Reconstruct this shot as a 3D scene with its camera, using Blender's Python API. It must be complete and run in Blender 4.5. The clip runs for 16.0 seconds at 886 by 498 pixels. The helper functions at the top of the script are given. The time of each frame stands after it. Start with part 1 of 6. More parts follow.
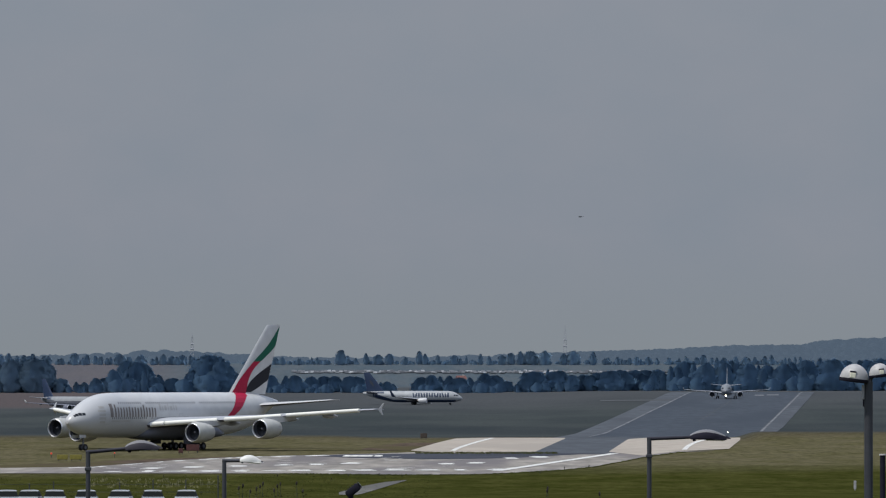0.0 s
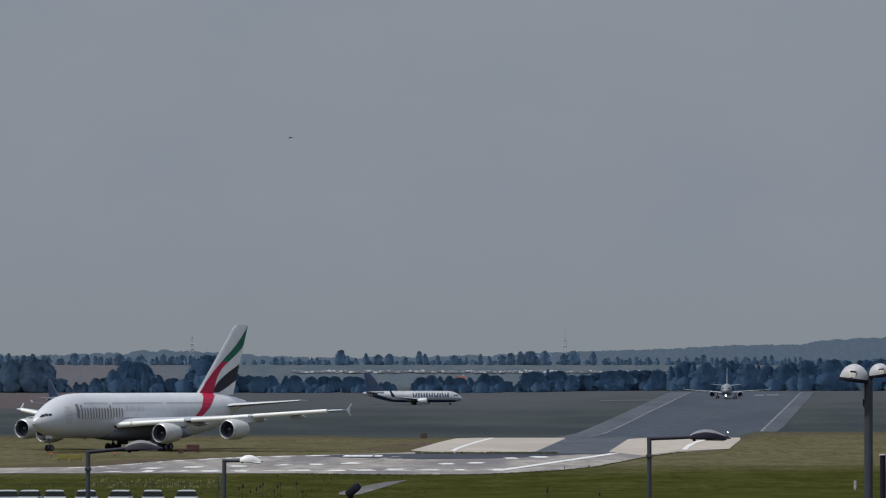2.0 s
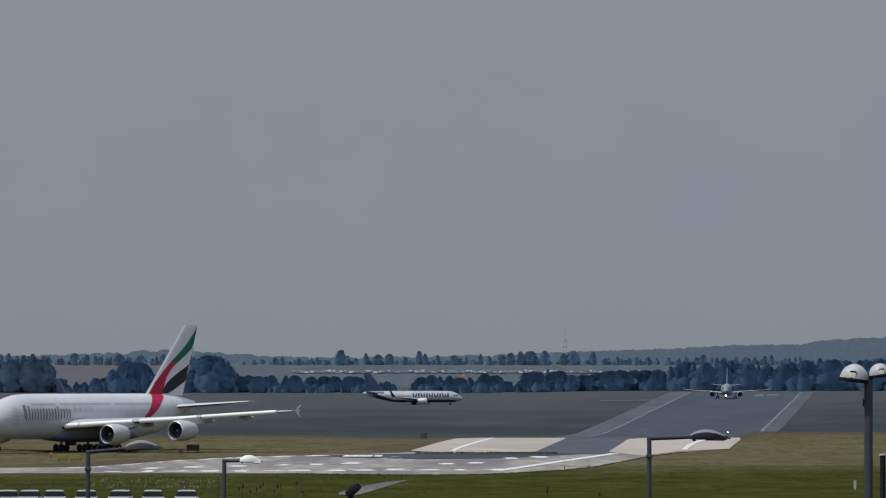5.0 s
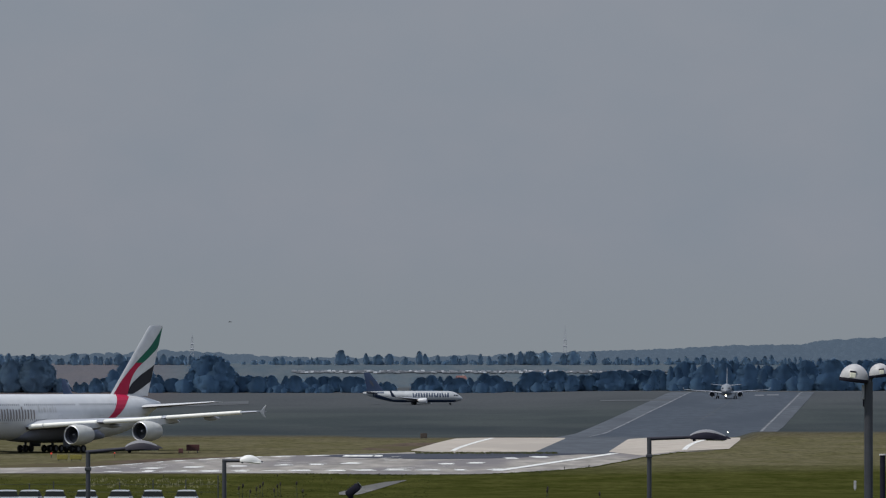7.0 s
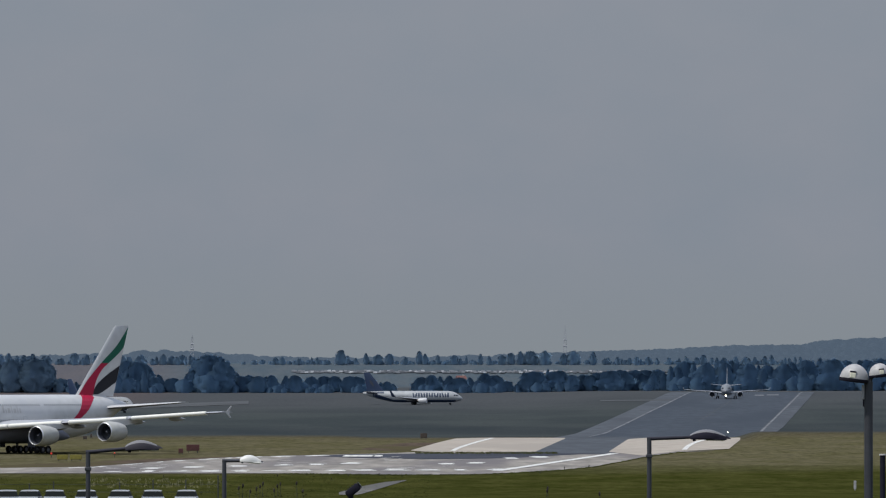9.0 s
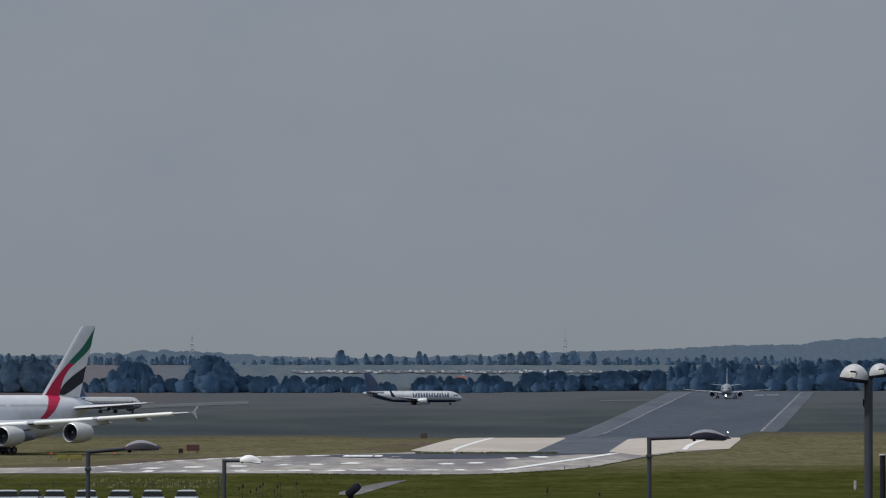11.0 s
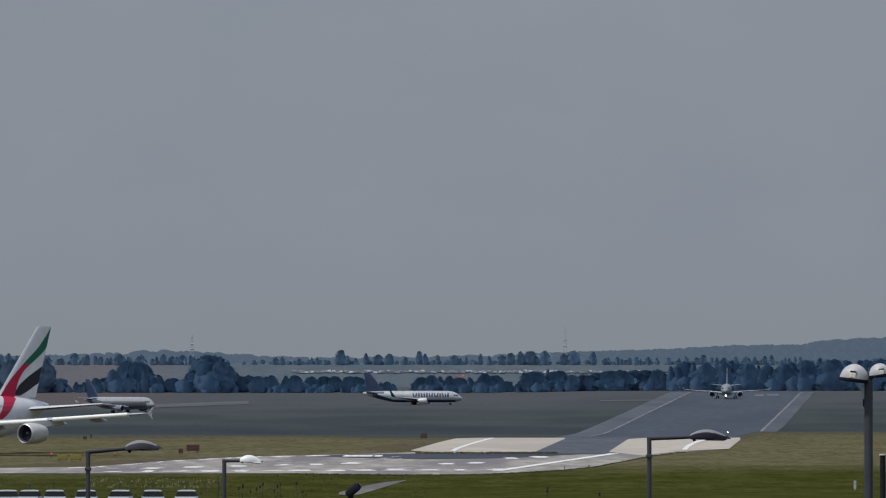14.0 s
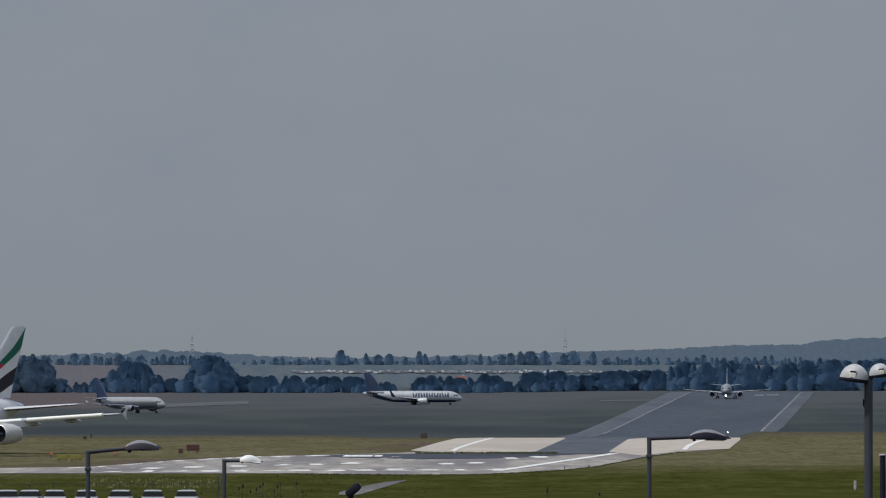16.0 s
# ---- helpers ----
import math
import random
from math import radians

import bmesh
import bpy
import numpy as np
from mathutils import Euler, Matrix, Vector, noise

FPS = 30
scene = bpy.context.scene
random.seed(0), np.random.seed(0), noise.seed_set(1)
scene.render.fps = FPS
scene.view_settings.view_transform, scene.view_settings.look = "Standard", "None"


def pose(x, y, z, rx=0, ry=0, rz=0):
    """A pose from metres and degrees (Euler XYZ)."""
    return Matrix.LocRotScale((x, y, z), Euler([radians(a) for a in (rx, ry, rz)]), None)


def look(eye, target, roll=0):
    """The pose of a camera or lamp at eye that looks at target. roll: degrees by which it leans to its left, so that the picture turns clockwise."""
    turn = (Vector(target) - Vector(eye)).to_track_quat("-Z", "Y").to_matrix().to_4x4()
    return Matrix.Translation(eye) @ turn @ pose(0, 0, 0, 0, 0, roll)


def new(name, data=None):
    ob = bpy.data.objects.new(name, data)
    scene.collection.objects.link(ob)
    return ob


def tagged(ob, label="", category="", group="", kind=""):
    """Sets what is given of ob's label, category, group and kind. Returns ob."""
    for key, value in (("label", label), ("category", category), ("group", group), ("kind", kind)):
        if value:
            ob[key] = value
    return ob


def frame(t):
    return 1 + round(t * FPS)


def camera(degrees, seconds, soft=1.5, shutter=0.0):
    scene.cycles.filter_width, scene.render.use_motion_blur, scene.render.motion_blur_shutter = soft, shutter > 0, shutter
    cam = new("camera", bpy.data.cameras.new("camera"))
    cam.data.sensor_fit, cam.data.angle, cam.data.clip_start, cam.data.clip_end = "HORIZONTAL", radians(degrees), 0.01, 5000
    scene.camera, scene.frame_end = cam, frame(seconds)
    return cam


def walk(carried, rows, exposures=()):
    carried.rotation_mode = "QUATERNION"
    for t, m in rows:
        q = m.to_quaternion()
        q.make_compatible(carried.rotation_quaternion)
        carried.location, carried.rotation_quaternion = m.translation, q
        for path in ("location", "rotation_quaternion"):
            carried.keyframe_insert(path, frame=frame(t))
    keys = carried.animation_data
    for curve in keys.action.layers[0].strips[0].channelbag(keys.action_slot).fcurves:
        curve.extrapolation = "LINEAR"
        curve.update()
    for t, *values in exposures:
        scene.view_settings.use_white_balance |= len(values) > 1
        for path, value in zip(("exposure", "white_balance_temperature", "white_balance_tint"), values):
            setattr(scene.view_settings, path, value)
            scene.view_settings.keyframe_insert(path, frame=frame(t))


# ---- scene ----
# ---------------------------------------------------------------- camera
F = 19000.0                      # focal length of the long lens, in units of its picture's breadth / 1568
EYE = 17.1                       # height of the lens over the taxiway
cam = camera(2 * math.degrees(math.atan(784 / F)), 16.0, soft=1.2)
CAM_POSE = pose(0, 0, EYE, 90 + math.degrees(math.atan(199 / F)), 0, 0)
walk(cam, [(0.0, CAM_POSE), (16.0, CAM_POSE)], exposures=[(0.0, 0.0, 6050, 10), (16.0, 0.0, 6050, 10)])


def spot(px, row, dist):
    """Place in the sight line (across, down) at a distance along y."""
    return Vector(((px - 784) / F * dist, dist, EYE - (row - 640) / F * dist))


# ---------------------------------------------------------------- light
SUN_EL, SUN_AZ = 61.0, 238.0      # degrees; azimuth clockwise from +y
world = bpy.data.worlds.new("world")
scene.world = world
world.use_nodes = True
wn, wl = world.node_tree.nodes, world.node_tree.links
wn.clear()
w_out = wn.new("ShaderNodeOutputWorld")
sky = wn.new("ShaderNodeTexSky")
sky.sky_type, sky.sun_disc = "NISHITA", False
sky.sun_elevation, sky.sun_rotation = radians(SUN_EL), radians(SUN_AZ)
sky.air_density, sky.dust_density, sky.ozone_density = 1.0, 1.5, 2.0
bg_sky = wn.new("ShaderNodeBackground")
bg_sky.inputs["Strength"].default_value = 0.075
wl.new(sky.outputs[0], bg_sky.inputs["Color"])
# thin high cloud that veils the whole sky
tc = wn.new("ShaderNodeTexCoord")
mapw = wn.new("ShaderNodeMapping")
mapw.inputs["Scale"].default_value = (22, 22, 34)
wl.new(tc.outputs["Generated"], mapw.inputs["Vector"])
nz = wn.new("ShaderNodeTexNoise")
nz.inputs["Scale"].default_value, nz.inputs["Detail"].default_value = 3.0, 5.0
nz.inputs["Roughness"].default_value = 0.55
wl.new(mapw.outputs[0], nz.inputs["Vector"])
rampw = wn.new("ShaderNodeValToRGB")
rampw.color_ramp.elements[0].position, rampw.color_ramp.elements[1].position = 0.28, 0.78
rampw.color_ramp.elements[0].color = (0.246, 0.266, 0.297, 1)
rampw.color_ramp.elements[1].color = (0.274, 0.281, 0.306, 1)
wl.new(nz.outputs["Fac"], rampw.inputs["Fac"])
bg_veil = wn.new("ShaderNodeBackground")
bg_veil.inputs["Strength"].default_value = 1.0
# the veil grows brighter and bluer towards the zenith
sepw = wn.new("ShaderNodeSeparateXYZ")
wl.new(tc.outputs["Generated"], sepw.inputs[0])
upw = wn.new("ShaderNodeMapRange")
upw.interpolation_type = "SMOOTHSTEP"
upw.inputs["From Min"].default_value, upw.inputs["From Max"].default_value = 0.0, 0.55
wl.new(sepw.outputs["Z"], upw.inputs["Value"])
zen = wn.new("ShaderNodeMix")
zen.data_type = "RGBA"
zen.inputs["B"].default_value = (0.50, 0.56, 0.68, 1)
wl.new(upw.outputs[0], zen.inputs["Factor"])
# and more neutral in the haze just over the horizon
hazew = wn.new("ShaderNodeMapRange")
hazew.interpolation_type = "SMOOTHSTEP"
hazew.inputs["From Min"].default_value, hazew.inputs["From Max"].default_value = -0.001, 0.014
wl.new(sepw.outputs["Z"], hazew.inputs["Value"])
low = wn.new("ShaderNodeMix")
low.data_type = "RGBA"
low.inputs["A"].default_value = (0.252, 0.270, 0.280, 1)
wl.new(hazew.outputs[0], low.inputs["Factor"])
wl.new(rampw.outputs[0], low.inputs["B"])
wl.new(low.outputs["Result"], zen.inputs["A"])
wl.new(zen.outputs["Result"], bg_veil.inputs["Color"])
mixw = wn.new("ShaderNodeMixShader")
mixw.inputs["Fac"].default_value = 0.9
wl.new(bg_sky.outputs[0], mixw.inputs[1])
wl.new(bg_veil.outputs[0], mixw.inputs[2])
wl.new(mixw.outputs[0], w_out.inputs["Surface"])

sun_data = bpy.data.lights.new("sun", "SUN")
sun_data.energy, sun_data.angle, sun_data.color = 3.0, radians(1.5), (1.0, 0.93, 0.82)
sun = new("sun", sun_data)
s_dir = Vector((math.sin(radians(SUN_AZ)) * math.cos(radians(SUN_EL)), math.cos(radians(SUN_AZ)) * math.cos(radians(SUN_EL)), math.sin(radians(SUN_EL))))
sun.matrix_world = look(s_dir * 900, (0, 0, 0))


# ---------------------------------------------------------------- materials
def material(name, color, rough=0.6, metal=0.0, vary=0.12, scale=1.0, bump=0.0, coat=0.0, second=None, second_scale=None, spec=0.5, emit=None, emit_strength=0.0, stretch=(1, 1, 1), rand=0.0):
    """Principled material with colour variation at two scales and fine relief."""
    m = bpy.data.materials.new(name)
    m.use_nodes = True
    n, l = m.node_tree.nodes, m.node_tree.links
    b = n["Principled BSDF"]
    b.inputs["Roughness"].default_value, b.inputs["Metallic"].default_value = rough, metal
    b.inputs["Specular IOR Level"].default_value = spec
    b.inputs["Coat Weight"].default_value = coat
    b.inputs["Coat Roughness"].default_value = 0.08
    co = n.new("ShaderNodeTexCoord")
    mp = n.new("ShaderNodeMapping")
    mp.inputs["Scale"].default_value = stretch
    l.new(co.outputs["Object"], mp.inputs["Vector"])
    a = n.new("ShaderNodeTexNoise")
    a.inputs["Scale"].default_value, a.inputs["Detail"].default_value = scale, 6.0
    l.new(mp.outputs[0], a.inputs["Vector"])
    c = n.new("ShaderNodeTexNoise")
    c.inputs["Scale"].default_value, c.inputs["Detail"].default_value = second_scale or scale * 0.13, 3.0
    l.new(mp.outputs[0], c.inputs["Vector"])
    lo = [max(0.0, v * (1 - vary)) for v in color]
    hi = [min(1.0, v * (1 + vary)) for v in color]
    r1 = n.new("ShaderNodeMix")
    r1.data_type = "RGBA"
    r1.inputs["A"].default_value, r1.inputs["B"].default_value = (*lo, 1), (*hi, 1)
    rng = n.new("ShaderNodeMapRange")
    rng.inputs["From Min"].default_value, rng.inputs["From Max"].default_value = 0.3, 0.7
    l.new(a.outputs["Fac"], rng.inputs["Value"])
    l.new(rng.outputs[0], r1.inputs["Factor"])
    out = r1.outputs["Result"]
    r2 = n.new("ShaderNodeMix")
    r2.data_type = "RGBA"
    sec = second or [v * (1 - vary * 0.8) for v in color]
    r2.inputs["B"].default_value = (*sec, 1)
    rg2 = n.new("ShaderNodeMapRange")
    rg2.inputs["From Min"].default_value, rg2.inputs["From Max"].default_value = 0.46, 0.62
    l.new(c.outputs["Fac"], rg2.inputs["Value"])
    l.new(rg2.outputs[0], r2.inputs["Factor"])
    l.new(out, r2.inputs["A"])
    out = r2.outputs["Result"]
    if rand:
        oi = n.new("ShaderNodeObjectInfo")
        hs = n.new("ShaderNodeHueSaturation")
        mr = n.new("ShaderNodeMapRange")
        mr.inputs["To Min"].default_value, mr.inputs["To Max"].default_value = 1 - rand, 1 + rand
        l.new(oi.outputs["Random"], mr.inputs["Value"])
        l.new(mr.outputs[0], hs.inputs["Value"])
        l.new(out, hs.inputs["Color"])
        out = hs.outputs["Color"]
    l.new(out, b.inputs["Base Color"])
    if bump:
        bp = n.new("ShaderNodeBump")
        bp.inputs["Strength"].default_value, bp.inputs["Distance"].default_value = bump, 0.02
        l.new(a.outputs["Fac"], bp.inputs["Height"])
        l.new(bp.outputs[0], b.inputs["Normal"])
    if emit:
        b.inputs["Emission Color"].default_value = (*emit, 1)
        b.inputs["Emission Strength"].default_value = emit_strength
    return m


M_WHITE = material("aircraft_white_paint", (0.565, 0.565, 0.56), 0.36, vary=0.06, scale=0.6, coat=0.1, second=(0.50, 0.505, 0.515))
M_SLAT = material("slat_white_paint", (0.92, 0.905, 0.82), 0.4, vary=0.05, scale=0.6)
# underside grey, darkened: the shade below the wing is in the colour
M_UNDER = material("wing_underside_shaded_grey", (0.115, 0.115, 0.15), 0.55, vary=0.1, scale=0.6, spec=0.3)
# white hull far off, dulled: haze is in the colour
M_DULLW = material("hazed_pale_grey", (0.27, 0.28, 0.29), 0.55, vary=0.1, scale=0.6, spec=0.2)
# shade on a far hull's lower sides, put into the colour
M_SIDESHADE = material("hull_side_shade", (0.085, 0.092, 0.11), 0.6, vary=0.1, scale=0.6, spec=0.2)
M_COWL = material("cowl_white_paint", (0.47, 0.465, 0.43), 0.4, vary=0.08, scale=0.8, coat=0.1, second=(0.41, 0.405, 0.385))
# hull whites of the two waiting jets, greyed for haze
M_MIDW = material("hazed_white", (0.35, 0.365, 0.375), 0.45, vary=0.08, scale=0.6, spec=0.4)
M_HAZYW = material("hazed_dull_white", (0.215, 0.23, 0.25), 0.5, vary=0.1, scale=0.6, spec=0.3)
M_DUCT = material("inlet_dark_liner", (0.07, 0.075, 0.095), 0.6, vary=0.15, scale=2)
M_PATCH = material("dark_patch_asphalt", (0.050, 0.054, 0.068), 0.9, vary=0.3, scale=0.3, spec=0.1)
M_ARM = material("dark_arm_steel", (0.026, 0.026, 0.038), 0.6, vary=0.2, scale=6, spec=0.3)
# grey darkened for the shade under the wing; also on doors and cowls
M_BELLY = material("belly_shade_grey", (0.16, 0.17, 0.215), 0.6, vary=0.08, scale=0.8)
M_GREYP = material("aircraft_grey_paint", (0.40, 0.41, 0.43), 0.4, vary=0.08, scale=0.8)
M_WING = material("wing_grey_paint", (0.42, 0.43, 0.45), 0.42, vary=0.07, scale=0.5, second=(0.36, 0.37, 0.40))
M_RED = material("livery_red", (0.40, 0.007, 0.045), 0.5, vary=0.08, spec=0.25)
M_GREEN = material("livery_green", (0.004, 0.11, 0.065), 0.5, vary=0.08, spec=0.25)
M_BLACK = material("livery_black", (0.008, 0.009, 0.016), 0.5, vary=0.1, spec=0.25)
M_GOLD = material("title_bronze", (0.20, 0.175, 0.165), 0.5, vary=0.1)
M_PALEGOLD = material("title_pale_bronze", (0.46, 0.45, 0.435), 0.5, vary=0.1)
M_NAVY = material("livery_navy", (0.012, 0.028, 0.072), 0.5, vary=0.1, coat=0.1)
M_YELLOW = material("livery_yellow", (0.040, 0.044, 0.055), 0.4, vary=0.1)
M_METAL = material("polished_metal", (0.75, 0.75, 0.76), 0.42, 1.0, vary=0.06)
M_DARKM = material("fan_dark_metal", (0.045, 0.052, 0.066), 0.6, 0.3, vary=0.15)
M_EXH = material("exhaust_metal", (0.16, 0.14, 0.13), 0.4, 0.9, vary=0.2)
M_TYRE = material("tyre_rubber", (0.022, 0.022, 0.024), 0.85, vary=0.2, scale=4)
M_STRUT = material("gear_strut_metal", (0.16, 0.165, 0.18), 0.4, 0.4, vary=0.1)
M_GLASSD = material("cockpit_glass", (0.012, 0.014, 0.018), 0.12, vary=0.1, spec=0.45)
M_CABINW = material("cabin_window_dark", (0.19, 0.195, 0.21), 0.3, vary=0.15)
M_LAND = material("landing_light_glow", (1.0, 0.9, 0.7), 0.3, emit=(1.0, 0.86, 0.6), emit_strength=9.0)
M_REDL = material("red_light_glow", (0.8, 0.05, 0.03), 0.3, emit=(1.0, 0.07, 0.04), emit_strength=0.3)

# runway grey, lifted and blued a little for haze
M_ASPH = material("runway_asphalt_hazed", (0.052, 0.062, 0.077), 0.9, vary=0.18, scale=0.35, second=(0.043, 0.052, 0.066), second_scale=0.03, spec=0.1, bump=0.25, stretch=(1, 0.12, 1))
M_TAXI = material("taxiway_concrete", (0.245, 0.222, 0.192), 0.75, vary=0.4, scale=0.3, second=(0.145, 0.130, 0.126), second_scale=0.06, bump=0.2, stretch=(1, 0.07, 1), spec=0.25)
M_FARTAXI = material("far_asphalt", (0.078, 0.084, 0.092), 0.9, vary=0.2, scale=0.2, second=(0.068, 0.073, 0.080), spec=0.05)
M_FARSTRIP = material("far_worn_asphalt", (0.086, 0.090, 0.094), 0.9, vary=0.2, scale=0.1, second=(0.074, 0.078, 0.082), second_scale=0.03, spec=0.05)
M_ROAD = material("service_road_gravel", (0.135, 0.130, 0.120), 0.9, vary=0.3, scale=0.5, second=(0.105, 0.102, 0.095), bump=0.2, stretch=(1, 0.07, 1), spec=0.1)
M_CREAM = material("pale_concrete", (0.375, 0.33, 0.275), 0.85, vary=0.13, scale=0.25, second=(0.32, 0.283, 0.24), spec=0.2, bump=0.2, stretch=(1, 0.2, 1))
M_SHOULD = material("shoulder_asphalt", (0.074, 0.082, 0.094), 0.9, vary=0.2, scale=0.3, second=(0.060, 0.067, 0.078), spec=0.12, bump=0.25, stretch=(1, 0.12, 1))
M_MARK = material("marking_white_paint", (0.74, 0.73, 0.68), 0.6, vary=0.2, scale=0.8, second=(0.46, 0.45, 0.43), second_scale=0.2, spec=0.2)
M_STREAK = material("pale_streak_white", (0.46, 0.44, 0.41), 0.7, vary=0.3, scale=0.8, second=(0.36, 0.34, 0.33), second_scale=0.2, spec=0.1)
M_WORN = material("worn_white_paint", (0.19, 0.195, 0.205), 0.8, vary=0.35, scale=0.8, second=(0.085, 0.088, 0.096), second_scale=0.08, spec=0.1)
M_GALV = material("weathered_steel", (0.055, 0.058, 0.067), 0.5, 0.2, vary=0.15, scale=6, bump=0.1)
M_LAMPG = material("lamp_grey_shell", (0.20, 0.195, 0.20), 0.38, vary=0.1, scale=8)
M_LAMPW = material("lamp_pale_shell", (0.43, 0.42, 0.415), 0.5, vary=0.14, scale=10, second=(0.34, 0.335, 0.335), second_scale=2.5)
M_LAMPC = material("lamp_cream_shell", (0.76, 0.75, 0.71), 0.42, vary=0.06, scale=8, second=(0.66, 0.65, 0.61))
M_LAMPM = material("lamp_shell_shade", (0.045, 0.042, 0.052), 0.75, vary=0.15, scale=8, spec=0.2)
M_LAMPD = material("lamp_dark_and_shade", (0.020, 0.019, 0.030), 0.8, vary=0.2, scale=8, spec=0.12)
M_LENS = material("lamp_lens_plastic", (0.86, 0.83, 0.66), 0.18, vary=0.05, spec=0.8)
M_BARK = material("bark", (0.07, 0.055, 0.045), 0.9, vary=0.25, scale=3)
# foliage paler and bluer than leaves: haze is put into the colour
M_LEAF = material("foliage_belt_hazed", (0.185, 0.312, 0.470), 0.85, vary=0.06, scale=0.45, second=(0.175, 0.298, 0.450), second_scale=0.14, rand=0.06, spec=0.0)
M_LEAF2 = material("foliage_row_hazed", (0.300, 0.440, 0.580), 0.85, vary=0.08, scale=0.45, second=(0.275, 0.396, 0.518), second_scale=0.14, rand=0.10, spec=0.0)
M_LEAF3 = material("foliage_clumps_hazed", (0.215, 0.325, 0.445), 0.85, vary=0.07, scale=0.45, second=(0.205, 0.312, 0.428), second_scale=0.14, rand=0.08, spec=0.0)
# no lamp: the blue glow stands for haze over the far woods
M_WOOD = material("distant_woods_hazeglow", (0.036, 0.052, 0.066), 0.85, vary=0.15, scale=0.2, second=(0.042, 0.060, 0.075), second_scale=0.03, spec=0.2, emit=(0.60, 0.78, 1.0), emit_strength=0.19)
# mast grey lightened towards the sky, haze in the colour
M_MAST = material("mast_hazed_grey", (0.30, 0.31, 0.34), 0.6, vary=0.1)
M_SIGNB = material("sign_back_brown", (0.085, 0.030, 0.028), 0.7, vary=0.2, scale=2)
M_SIGNY = material("sign_yellow", (0.23, 0.20, 0.035), 0.7, vary=0.15, scale=2)
M_WALLH = material("house_plaster", (0.5, 0.46, 0.42), 0.8, vary=0.1)
M_ROOF = material("roof_clay_tiles", (0.15, 0.07, 0.06), 0.8, vary=0.2, scale=1.2)
M_CARW = material("car_white_and_glint", (0.72, 0.73, 0.74), 0.22, vary=0.04, coat=0.8)
M_CARM = material("car_paint_silver", (0.34, 0.35, 0.37), 0.3, vary=0.08, coat=0.4)
M_CARG = material("car_paint_grey", (0.22, 0.23, 0.25), 0.25, vary=0.05, coat=0.8)
M_BIRD = material("bird_plumage", (0.02, 0.02, 0.024), 0.7, vary=0.2, scale=20)
M_STALK = material("weed_stalk", (0.045, 0.05, 0.022), 0.85, vary=0.3, scale=5)
M_SEED = material("weed_seed_head", (0.028, 0.022, 0.018), 0.9, vary=0.3, scale=5)
M_GRASSB = material("grass_blades", (0.062, 0.072, 0.014), 0.8, vary=0.35, scale=0.5, second=(0.075, 0.075, 0.02), second_scale=0.05, spec=0.2)
M_CARGL = material("car_window_dark", (0.010, 0.012, 0.012), 0.6, vary=0.1, spec=0.05)
M_SOIL = material("bare_brown_soil", (0.088, 0.068, 0.054), 0.95, vary=0.3, scale=0.3, second=(0.08, 0.07, 0.04), second_scale=0.05, spec=0.0, stretch=(1, 0.15, 1))
M_FLOWER = material("pale_flower_heads", (0.20, 0.19, 0.09), 0.8, vary=0.2, scale=2)


def leafy(m, share=0.2):
    """Let a foliage material pass part of the light through its leaves."""
    n, l = m.node_tree.nodes, m.node_tree.links
    b, out = n["Principled BSDF"], n["Material Output"]
    tr = n.new("ShaderNodeBsdfTranslucent")
    l.new(b.inputs["Base Color"].links[0].from_socket, tr.inputs["Color"])
    mx = n.new("ShaderNodeMixShader")
    mx.inputs["Fac"].default_value = share
    l.new(b.outputs[0], mx.inputs[1])
    l.new(tr.outputs[0], mx.inputs[2])
    l.new(mx.outputs[0], out.inputs["Surface"])


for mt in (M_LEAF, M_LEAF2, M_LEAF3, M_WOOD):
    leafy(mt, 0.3)


